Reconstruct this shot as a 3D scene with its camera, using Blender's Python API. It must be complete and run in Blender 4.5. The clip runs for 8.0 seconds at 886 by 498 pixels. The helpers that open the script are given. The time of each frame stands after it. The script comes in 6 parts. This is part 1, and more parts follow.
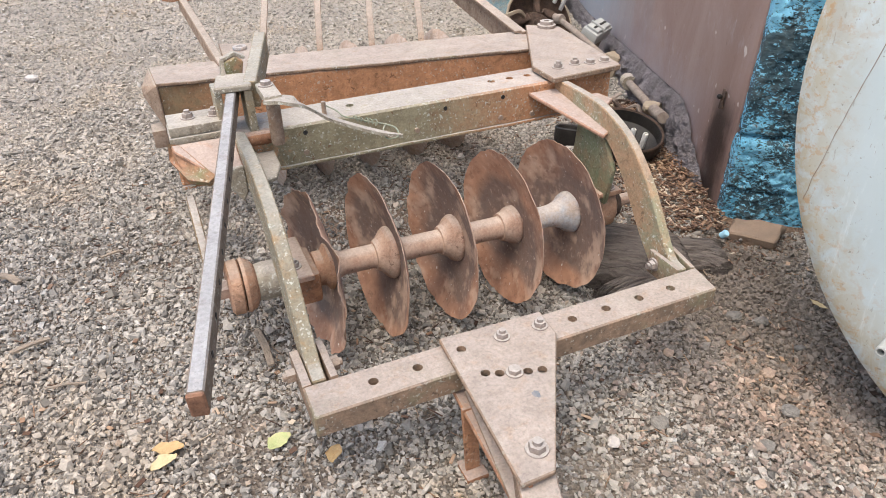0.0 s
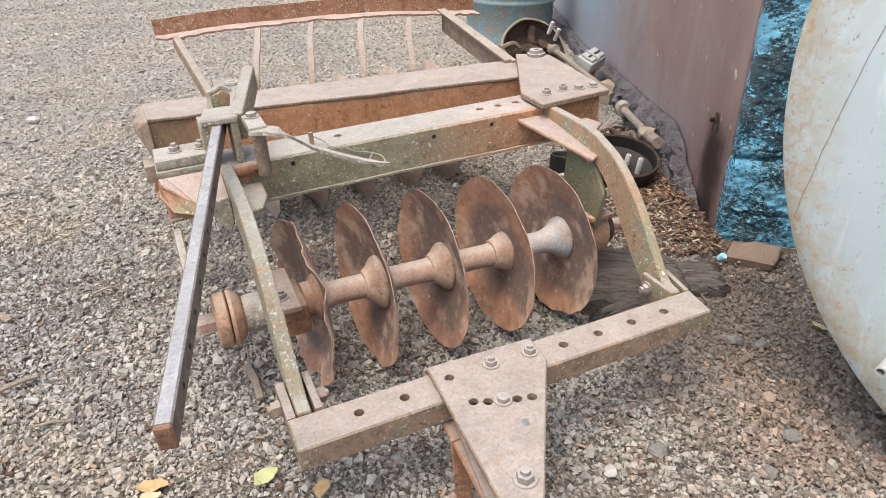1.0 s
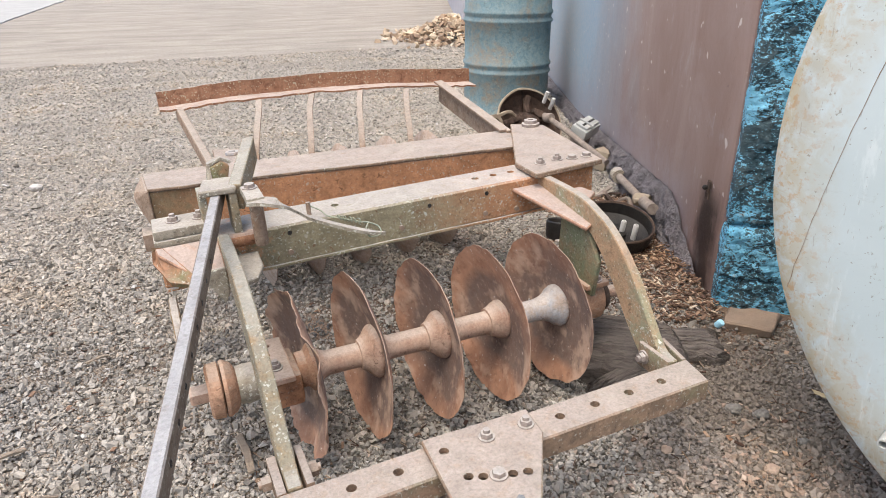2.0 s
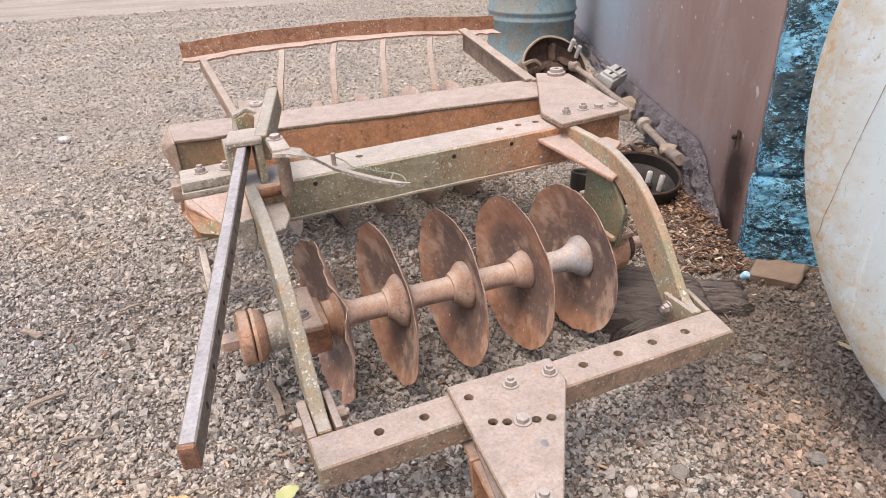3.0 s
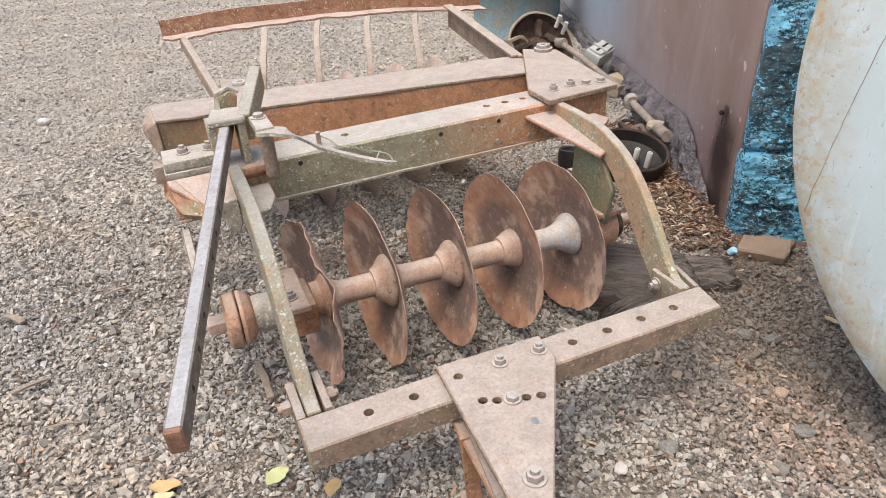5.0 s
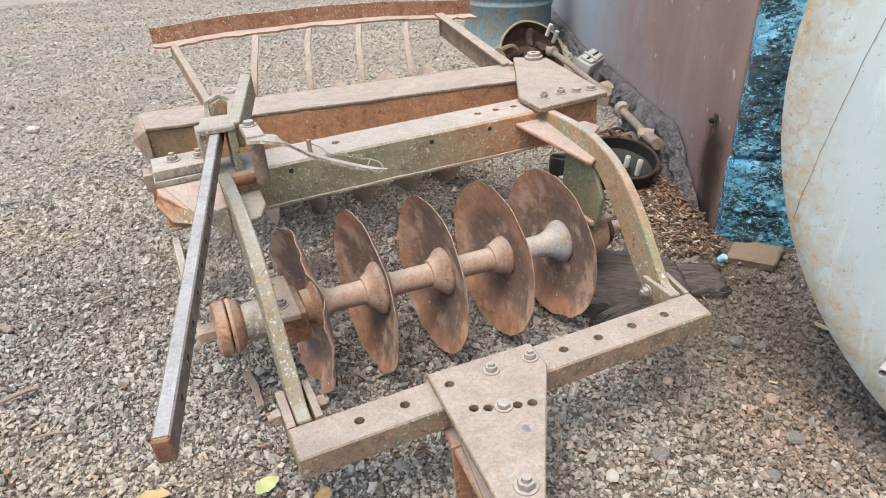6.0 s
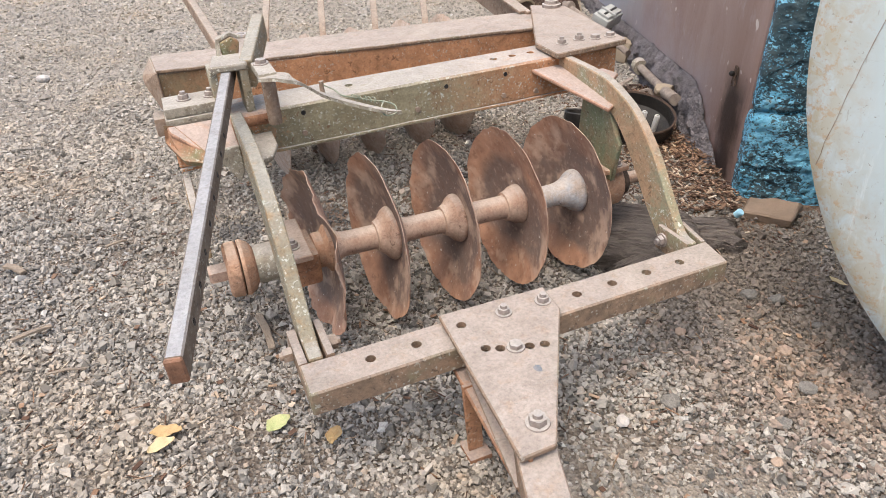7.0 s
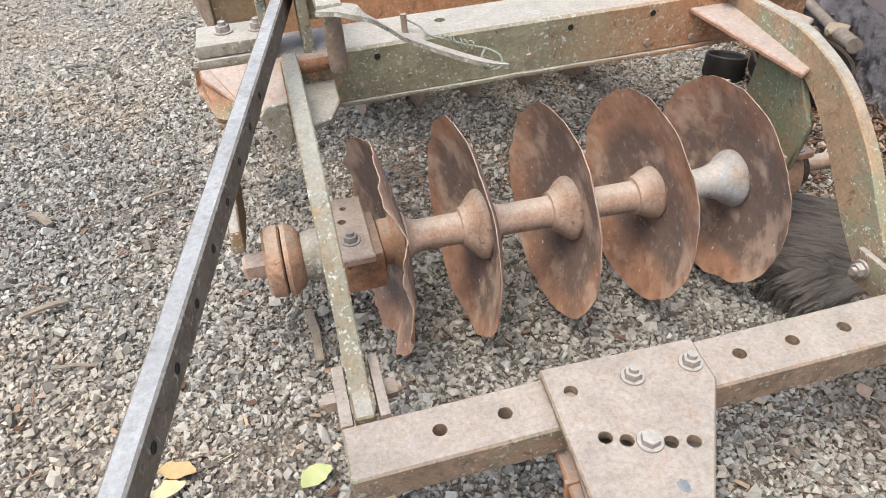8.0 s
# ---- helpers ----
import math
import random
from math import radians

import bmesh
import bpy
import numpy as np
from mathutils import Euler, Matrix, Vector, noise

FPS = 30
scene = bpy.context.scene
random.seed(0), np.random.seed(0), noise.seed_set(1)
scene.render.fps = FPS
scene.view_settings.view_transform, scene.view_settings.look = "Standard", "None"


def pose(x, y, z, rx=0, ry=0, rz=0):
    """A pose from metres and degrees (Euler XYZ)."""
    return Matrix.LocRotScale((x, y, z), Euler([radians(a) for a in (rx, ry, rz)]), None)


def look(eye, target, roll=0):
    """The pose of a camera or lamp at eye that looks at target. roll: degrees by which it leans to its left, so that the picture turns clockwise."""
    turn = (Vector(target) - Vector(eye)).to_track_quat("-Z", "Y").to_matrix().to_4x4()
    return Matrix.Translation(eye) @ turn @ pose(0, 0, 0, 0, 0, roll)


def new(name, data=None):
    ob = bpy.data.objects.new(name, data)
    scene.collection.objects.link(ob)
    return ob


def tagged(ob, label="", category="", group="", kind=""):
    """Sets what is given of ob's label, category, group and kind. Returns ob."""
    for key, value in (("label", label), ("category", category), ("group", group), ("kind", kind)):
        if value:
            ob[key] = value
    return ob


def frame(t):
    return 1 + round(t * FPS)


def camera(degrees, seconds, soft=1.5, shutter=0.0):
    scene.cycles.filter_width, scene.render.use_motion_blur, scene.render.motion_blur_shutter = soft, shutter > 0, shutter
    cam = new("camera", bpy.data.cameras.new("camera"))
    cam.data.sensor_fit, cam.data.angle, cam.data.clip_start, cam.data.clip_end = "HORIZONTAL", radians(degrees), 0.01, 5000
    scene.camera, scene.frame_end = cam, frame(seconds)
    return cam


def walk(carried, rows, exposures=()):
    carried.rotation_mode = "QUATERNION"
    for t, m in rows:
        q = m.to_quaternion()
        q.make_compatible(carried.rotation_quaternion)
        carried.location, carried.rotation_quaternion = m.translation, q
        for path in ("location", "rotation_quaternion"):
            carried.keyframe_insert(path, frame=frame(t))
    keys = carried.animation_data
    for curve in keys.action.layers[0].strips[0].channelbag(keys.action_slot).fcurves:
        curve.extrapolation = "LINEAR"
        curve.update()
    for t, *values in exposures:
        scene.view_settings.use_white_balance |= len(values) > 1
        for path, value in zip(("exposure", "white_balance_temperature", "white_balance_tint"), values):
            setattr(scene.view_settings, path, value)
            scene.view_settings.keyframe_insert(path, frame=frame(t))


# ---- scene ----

LENS = 66.0
cam = camera(LENS, 8.0, soft=0.5, shutter=0.0)
# seconds, eye x y z, yaw, pitch, roll
ROWS = [
    (0.0, -0.365, -1.105, 1.296, -24.86, -30.94, 1.65),
    (0.2, -0.367, -1.114, 1.307, -23.14, -28.20, 2.39),
    (0.3, -0.361, -1.108, 1.307, -23.72, -27.43, 2.71),
    (0.5, -0.335, -1.135, 1.287, -21.89, -26.36, 1.08),
    (0.7, -0.325, -1.094, 1.272, -23.55, -27.51, 0.07),
    (1.0, -0.313, -1.117, 1.272, -24.05, -28.14, -0.00),
    (1.2, -0.296, -1.102, 1.278, -24.84, -28.55, 0.01),
    (1.5, -0.303, -1.115, 1.279, -24.05, -23.81, -0.44),
    (1.7, -0.300, -1.118, 1.284, -24.33, -22.89, -0.12),
    (2.8, -0.307, -1.125, 1.297, -22.08, -24.70, -0.88),
    (3.0, -0.310, -1.126, 1.291, -21.95, -26.91, -0.97),
    (3.5, -0.307, -1.116, 1.294, -22.83, -27.97, -1.53),
    (4.0, -0.314, -1.110, 1.287, -23.26, -27.84, -1.82),
    (5.5, -0.302, -1.116, 1.281, -23.17, -28.86, -0.70),
    (6.0, -0.302, -1.115, 1.280, -23.82, -27.97, -0.87),
    (6.5, -0.302, -1.116, 1.275, -23.81, -27.35, -0.96),
    (7.0, -0.317, -1.122, 1.218, -22.92, -30.75, -0.37),
    (7.2, -0.319, -1.074, 1.215, -22.14, -36.49, -0.01),
    (7.3, -0.310, -1.054, 1.218, -22.23, -37.71, 0.52),
    (7.5, -0.269, -0.961, 1.196, -21.22, -37.61, 0.24),
    (7.8, -0.201, -0.743, 1.133, -19.34, -35.12, -0.09),
    (8.0, -0.174, -0.646, 1.127, -14.51, -37.69, -0.54),
]


def cam_pose(x, y, z, yaw, pitch, roll):
    a, b = radians(yaw), radians(pitch)
    ahead = Vector((-math.sin(a) * math.cos(b), math.cos(a) * math.cos(b), math.sin(b)))
    return look((x, y, z), Vector((x, y, z)) + ahead, roll)


# the picture is a little warmer after the first pause and near the end
EXPOSURE = 1.15
TINTS = [(0.0, 0.0, 6600, 8), (1.7, 0.0, 6560, 6), (2.9, 0.0, 6850, 15), (3.5, 0.0, 6660, 8), (5.5, 0.0, 6620, 7), (6.5, 0.0, 6460, 3), (7.0, 0.0, 6660, 8), (7.5, -0.08, 6760, 9), (8.0, 0.08, 6380, 3)]
walk(cam, [(r[0], cam_pose(*r[1:])) for r in ROWS], [(t, EXPOSURE + e, k, g) for t, e, k, g in TINTS])

# ---- light: bright overcast sky, wide soft sun ----
world = bpy.data.worlds.new("sky")
scene.world = world
world.use_nodes = True
wn = world.node_tree
SUN_EL, SUN_ROT = 70.0, 240.0
sky = wn.nodes.new("ShaderNodeTexSky")
sky.sky_type, sky.sun_disc = "NISHITA", False
sky.sun_elevation, sky.sun_rotation = radians(SUN_EL), radians(SUN_ROT)
sky.air_density, sky.dust_density, sky.ozone_density = 1.0, 4.0, 1.0
wn.links.new(sky.outputs[0], wn.nodes["Background"].inputs[0])
wn.nodes["Background"].inputs[1].default_value = 0.15
sun = new("sun", bpy.data.lights.new("sun", "SUN"))
sun.data.energy, sun.data.angle, sun.data.color = 1.0, radians(50), (1.0, 0.98, 0.95)
sd = Vector((math.sin(radians(SUN_ROT)) * math.cos(radians(SUN_EL)), math.cos(radians(SUN_ROT)) * math.cos(radians(SUN_EL)), math.sin(radians(SUN_EL))))
sun.matrix_world = look(sd * 20, (0, 0, 0))


# ---- materials ----
def material(name):
    m = bpy.data.materials.new(name)
    m.use_nodes = True
    return m, m.node_tree, m.node_tree.nodes["Principled BSDF"]


def node(nt, kind, **values):
    n = nt.nodes.new(kind)
    for key, value in values.items():
        n.inputs[key].default_value = value
    return n


def coords(nt, scale=(1, 1, 1)):
    tc = nt.nodes.new("ShaderNodeTexCoord")
    mp = node(nt, "ShaderNodeMapping", Scale=scale)
    nt.links.new(tc.outputs["Object"], mp.inputs["Vector"])
    return mp.outputs[0]


def noise_tex(nt, vec, scale, detail=5.0, rough=0.6, dist=0.0):
    n = node(nt, "ShaderNodeTexNoise", Scale=scale, Detail=detail, Roughness=rough, Distortion=dist)
    nt.links.new(vec, n.inputs["Vector"])
    return n.outputs["Fac"]


def ramp(nt, fac, stops):
    r = nt.nodes.new("ShaderNodeValToRGB")
    el = r.color_ramp.elements
    while len(el) < len(stops):
        el.new(0.5)
    for e, (p, c) in zip(el, stops):
        e.position, e.color = p, (*c, 1) if len(c) == 3 else c
    nt.links.new(fac, r.inputs[0])
    return r.outputs[0]


def grey(v):
    return (v, v, v)


def step(nt, fac, lo, hi):
    return ramp(nt, fac, [(lo, grey(0)), (hi, grey(1))])


def mix(nt, fac, a, b):
    m = nt.nodes.new("ShaderNodeMix")
    m.data_type = "RGBA"
    for src, key in ((fac, 0), (a, 6), (b, 7)):
        if isinstance(src, tuple):
            m.inputs[key].default_value = (*src, 1)
        elif isinstance(src, float):
            m.inputs[key].default_value = src
        else:
            nt.links.new(src, m.inputs[key])
    return m.outputs[2]


def times(nt, a, b):
    m = nt.nodes.new("ShaderNodeMath")
    m.operation = "MULTIPLY"
    for n, src in enumerate((a, b)):
        if isinstance(src, float):
            m.inputs[n].default_value = src
        else:
            nt.links.new(src, m.inputs[n])
    return m.outputs[0]


def bump(nt, bsdf, height, strength, distance=0.01):
    b = node(nt, "ShaderNodeBump", Strength=strength, Distance=distance)
    nt.links.new(height, b.inputs["Height"])
    nt.links.new(b.outputs[0], bsdf.inputs["Normal"])


def upward(nt):
    """How far a face looks up: dust settles there."""
    g = nt.nodes.new("ShaderNodeNewGeometry")
    s = nt.nodes.new("ShaderNodeSeparateXYZ")
    nt.links.new(g.outputs["True Normal"], s.inputs[0])
    return s.outputs[2]


def steel(name, base, base2, lichen=0.4, dust=(0.43, 0.39, 0.35), dusty=0.85, rough=0.8, lichen_col=(0.46, 0.45, 0.38), moss=(0.2, 0.19, 0.1), mossy=0.0, relief=0.5, fade=None, back=None):
    """Weathered steel: faded paint and rust, chips, lichen specks, dust on what faces up. fade: (x0, x1, colour), paint that gives way along x."""
    m, nt, b = material(name)
    v = coords(nt)
    big = noise_tex(nt, v, 5.0, 4, 0.6, 0.4)
    mid = noise_tex(nt, v, 28.0, 6, 0.65, 0.3)
    fine = noise_tex(nt, v, 130.0, 5, 0.7)
    stain = noise_tex(nt, v, 16.0, 8, 0.75, 0.9)
    col = mix(nt, step(nt, mid, 0.38, 0.62), base, base2)
    col = mix(nt, times(nt, step(nt, stain, 0.54, 0.66), 0.6), col, tuple(0.5 * c for c in base2))
    col = mix(nt, times(nt, ramp(nt, stain, [(0.33, grey(1)), (0.43, grey(0))]), 0.4), col, tuple(min(0.8, 1.35 * c + 0.03) for c in base))
    if fade:
        s = nt.nodes.new("ShaderNodeSeparateXYZ")
        nt.links.new(v, s.inputs[0])
        wob = nt.nodes.new("ShaderNodeMath")
        wob.operation = "MULTIPLY_ADD"
        nt.links.new(mid, wob.inputs[0])
        wob.inputs[1].default_value = 0.55
        nt.links.new(s.outputs[0], wob.inputs[2])
        rng_ = nt.nodes.new("ShaderNodeMapRange")
        rng_.inputs[1].default_value, rng_.inputs[2].default_value = fade[0] + 0.27, fade[1] + 0.27
        rng_.inputs[3].default_value, rng_.inputs[4].default_value = 0.9, 0.0
        nt.links.new(wob.outputs[0], rng_.inputs[0])
        tone2 = mix(nt, step(nt, noise_tex(nt, v, 14.0, 6, 0.7), 0.4, 0.62), fade[2], tuple(0.62 * c for c in fade[2]))
        fac = rng_.outputs[0]
        if back:
            low = nt.nodes.new("ShaderNodeMapRange")
            low.inputs[1].default_value, low.inputs[2].default_value = back[0] + 0.27, back[1] + 0.27
            nt.links.new(wob.outputs[0], low.inputs[0])
            fac = times(nt, fac, low.outputs[0])
        col = mix(nt, fac, col, tone2)
    if mossy > 0:
        patch = times(nt, step(nt, big, 0.56 - 0.2 * mossy, 0.68 - 0.2 * mossy), step(nt, mid, 0.3, 0.6))
        col = mix(nt, patch, col, moss)
    # chips down to dark rust
    chips_ = times(nt, step(nt, noise_tex(nt, v, 46.0, 5, 0.7, 0.8), 0.60, 0.66), 0.75)
    col = mix(nt, chips_, col, tuple(0.42 * c for c in base2))
    specks = times(nt, step(nt, noise_tex(nt, v, 95.0, 3, 0.5, 0.6), 0.61, 0.66), step(nt, big, 0.36, 0.55))
    col = mix(nt, times(nt, specks, lichen), col, lichen_col)
    blots = times(nt, step(nt, noise_tex(nt, v, 60.0, 3, 0.5, 0.3), 0.67, 0.71), step(nt, big, 0.4, 0.6))
    col = mix(nt, times(nt, blots, lichen), col, tuple(1.12 * c for c in lichen_col))
    vor = node(nt, "ShaderNodeTexVoronoi", Scale=85.0, Randomness=1.0)
    warp = node(nt, "ShaderNodeTexNoise", Scale=60.0, Detail=3.0)
    nt.links.new(v, warp.inputs["Vector"])
    bend = nt.nodes.new("ShaderNodeVectorMath")
    bend.operation = "MULTIPLY_ADD"
    nt.links.new(warp.outputs["Color"], bend.inputs[0])
    bend.inputs[1].default_value = (0.012, 0.012, 0.012)
    nt.links.new(v, bend.inputs[2])
    nt.links.new(bend.outputs[0], vor.inputs["Vector"])
    pick = nt.nodes.new("ShaderNodeSeparateColor")
    nt.links.new(vor.outputs["Color"], pick.inputs[0])
    colony = step(nt, noise_tex(nt, v, 7.0, 5, 0.65), 0.58 - 0.16 * lichen, 0.64 - 0.16 * lichen)
    round_ = times(nt, colony, ramp(nt, vor.outputs["Distance"], [(0.16, grey(1)), (0.26, grey(0))]))
    dots = times(nt, round_, step(nt, pick.outputs[0], 0.60 - 0.3 * lichen, 0.62 - 0.3 * lichen))
    col = mix(nt, times(nt, dots, 0.52 * min(1.0, 0.3 + lichen)), col, tuple(min(0.75, 1.25 * c) for c in lichen_col))
    up = step(nt, upward(nt), 0.62, 0.9)
    dust_col = mix(nt, step(nt, noise_tex(nt, v, 11.0, 7, 0.72, 0.8), 0.36, 0.66), dust, tuple(0.72 * c for c in dust))
    dfac = times(nt, up, times(nt, step(nt, mid, 0.15, 0.45), dusty))
    col = mix(nt, dfac, col, dust_col)
    col = mix(nt, times(nt, times(nt, up, step(nt, noise_tex(nt, v, 60.0, 5, 0.7), 0.60, 0.70)), 0.6), col, tuple(0.55 * c for c in dust))
    tone = ramp(nt, fine, [(0.3, grey(0.78)), (0.5, grey(1.0)), (0.7, grey(1.16))])
    mm = nt.nodes.new("ShaderNodeMix")
    mm.data_type, mm.blend_type = "RGBA", "MULTIPLY"
    mm.inputs[0].default_value = 1.0
    nt.links.new(col, mm.inputs[6])
    nt.links.new(tone, mm.inputs[7])
    nt.links.new(mm.outputs[2], b.inputs["Base Color"])
    b.inputs["Roughness"].default_value = rough
    b.inputs["Specular IOR Level"].default_value = 0.3
    h = nt.nodes.new("ShaderNodeMath")
    h.operation = "ADD"
    nt.links.new(mid, h.inputs[0])
    nt.links.new(times(nt, fine, 0.6), h.inputs[1])
    bump(nt, b, h.outputs[0], relief * 1.2, 0.007)
    return m


M_FRAME = steel("rusty_orange_frame", (0.50, 0.24, 0.118), (0.38, 0.178, 0.087), 0.55, fade=(-0.25, 0.04, (0.185, 0.14, 0.08)))
M_MID = steel("olive_orange_frame", (0.51, 0.25, 0.13), (0.39, 0.19, 0.095), 1.1, fade=(0.45, 0.85, (0.27, 0.25, 0.16)), back=(-0.10, -0.01))
M_FRONT = steel("dusty_front_frame", (0.29, 0.19, 0.125), (0.19, 0.13, 0.088), 0.6, dust=(0.40, 0.338, 0.293), mossy=0.15, moss=(0.24, 0.215, 0.13))
M_ARM = steel("lichened_arm", (0.33, 0.22, 0.12), (0.27, 0.22, 0.14), 0.9, dust=(0.38, 0.355, 0.305), mossy=0.9, moss=(0.28, 0.25, 0.185), lichen_col=(0.56, 0.55, 0.48))
M_ARM_ORANGE = steel("orange_lichened_arm", (0.40, 0.245, 0.145), (0.31, 0.215, 0.13), 0.8, dust=(0.39, 0.355, 0.31), mossy=0.8, moss=(0.27, 0.255, 0.165), lichen_col=(0.56, 0.55, 0.48))
M_GUSSET = steel("pink_rust_gusset", (0.42, 0.24, 0.16), (0.34, 0.19, 0.125), 0.3, dust=(0.42, 0.345, 0.30))
M_SKIRT = steel("orange_rust_skirt", (0.33, 0.165, 0.09), (0.24, 0.13, 0.075), 0.8, dust=(0.36, 0.29, 0.24), mossy=0.7, dusty=0.2)
M_HANGER = steel("green_paint_hanger", (0.19, 0.21, 0.13), (0.26, 0.2, 0.12), 0.6, mossy=0.4, moss=(0.2, 0.22, 0.13))
M_PALE = steel("pale_green_plate", (0.34, 0.30, 0.235), (0.25, 0.205, 0.15), 0.8, dust=(0.41, 0.37, 0.322), lichen_col=(0.55, 0.53, 0.45))
M_AXLE = steel("worn_rust_axle", (0.43, 0.30, 0.225), (0.34, 0.21, 0.15), 0.15, dust=(0.48, 0.39, 0.325), relief=0.4)
M_AXLE_GREY = steel("blue_grey_worn_sleeve", (0.36, 0.36, 0.37), (0.40, 0.32, 0.26), 0.3, dust=(0.47, 0.42, 0.38), relief=0.3)
M_RUST = steel("raw_rust", (0.36, 0.18, 0.095), (0.24, 0.115, 0.065), 0.2, dusty=0.55)
M_FLANGE = steel("dusty_rust_casting", (0.45, 0.265, 0.17), (0.34, 0.195, 0.125), 0.25, dust=(0.46, 0.345, 0.27))
M_BOLT = steel("dusty_bolt", (0.3, 0.25, 0.22), (0.22, 0.17, 0.14), 0.1)
M_LEVER = steel("dark_lever", (0.15, 0.105, 0.075), (0.20, 0.155, 0.115), 0.35, dust=(0.36, 0.348, 0.343), dusty=1.0)
M_LEVER_END = steel("bare_rusty_lever_end", (0.25, 0.125, 0.075), (0.17, 0.085, 0.05), 0.1, dusty=0.1)
M_RAIL = steel("bent_rust_rail", (0.36, 0.185, 0.108), (0.25, 0.118, 0.067), 0.85, lichen_col=(0.50, 0.43, 0.30), dust=(0.48, 0.40, 0.345))
M_DISC_DUSTY = steel("dusty_pink_rust_disc", (0.38, 0.275, 0.21), (0.46, 0.37, 0.31), 0.1, relief=0.3)
M_BAR = steel("scraper_bar", (0.31, 0.225, 0.165), (0.24, 0.16, 0.11), 0.3, dust=(0.40, 0.34, 0.285))


def disc_material():
    m, nt, b = material("earth_worn_disc")
    v = coords(nt)
    oi = nt.nodes.new("ShaderNodeObjectInfo")
    off = nt.nodes.new("ShaderNodeVectorMath")
    off.operation = "ADD"
    nt.links.new(v, off.inputs[0])
    sc = nt.nodes.new("ShaderNodeVectorMath")
    sc.operation = "SCALE"
    sc.inputs[0].default_value = (7, 3, 5)
    nt.links.new(oi.outputs["Random"], sc.inputs["Scale"])
    nt.links.new(sc.outputs[0], off.inputs[1])
    v2 = off.outputs[0]
    mid = noise_tex(nt, v2, 15.0, 8, 0.68, 0.0)
    big = noise_tex(nt, v2, 4.2, 3, 0.5, 0.2)
    fine = noise_tex(nt, v2, 120.0, 5, 0.75)
    col = mix(nt, step(nt, mid, 0.36, 0.64), (0.52, 0.29, 0.185), (0.32, 0.16, 0.10))
    # oily dark bloom round the hub, uneven
    sp = nt.nodes.new("ShaderNodeSeparateXYZ")
    nt.links.new(v, sp.inputs[0])
    ln = nt.nodes.new("ShaderNodeVectorMath")
    ln.operation = "LENGTH"
    cb = nt.nodes.new("ShaderNodeCombineXYZ")
    nt.links.new(sp.outputs[1], cb.inputs[1])
    nt.links.new(sp.outputs[2], cb.inputs[2])
    nt.links.new(cb.outputs[0], ln.inputs[0])
    wob = nt.nodes.new("ShaderNodeMath")
    wob.operation = "MULTIPLY_ADD"
    nt.links.new(big, wob.inputs[0])
    wob.inputs[1].default_value = 0.34
    own = nt.nodes.new("ShaderNodeMath")
    own.operation = "MULTIPLY_ADD"
    nt.links.new(oi.outputs["Random"], own.inputs[0])
    own.inputs[1].default_value = 0.05
    nt.links.new(ln.outputs["Value"], own.inputs[2])
    nt.links.new(own.outputs[0], wob.inputs[2])
    dark = ramp(nt, wob.outputs[0], [(0.37, grey(1)), (0.44, grey(0))])
    col = mix(nt, times(nt, times(nt, dark, ramp(nt, mid, [(0.3, grey(1)), (0.66, grey(0.7))])), 0.9), col, (0.115, 0.1, 0.095))
    col = mix(nt, times(nt, step(nt, noise_tex(nt, v2, 9.0, 3), 0.52, 0.64), 0.6), col, (0.62, 0.44, 0.325))
    col = mix(nt, times(nt, step(nt, fine, 0.56, 0.68), 0.25), col, (0.50, 0.36, 0.27))
    pit = noise_tex(nt, v2, 48.0, 5, 0.6, 0.0)
    # pits full of dark rust, crusts of pale mud, a few bright nicks
    col = mix(nt, times(nt, ramp(nt, pit, [(0.36, grey(1)), (0.43, grey(0))]), 0.35), col, (0.14, 0.075, 0.05))
    col = mix(nt, times(nt, step(nt, pit, 0.59, 0.66), 0.3), col, (0.60, 0.44, 0.34))
    nick = times(nt, step(nt, noise_tex(nt, v2, 75.0, 2, 0.4), 0.735, 0.75), 0.8)
    col = mix(nt, nick, col, (0.72, 0.68, 0.62))
    nt.links.new(mix(nt, times(nt, ramp(nt, fine, [(0.32, grey(1)), (0.44, grey(0))]), 0.2), col, (0.16, 0.09, 0.06)), b.inputs["Base Color"])
    b.inputs["Roughness"].default_value = 0.72
    b.inputs["Specular IOR Level"].default_value = 0.35
    hs = nt.nodes.new("ShaderNodeMath")
    hs.operation = "ADD"
    nt.links.new(mid, hs.inputs[0])
    nt.links.new(times(nt, pit, 0.7), hs.inputs[1])
    bump(nt, b, hs.outputs[0], 0.55, 0.005)
    return m


M_DISC = disc_material()


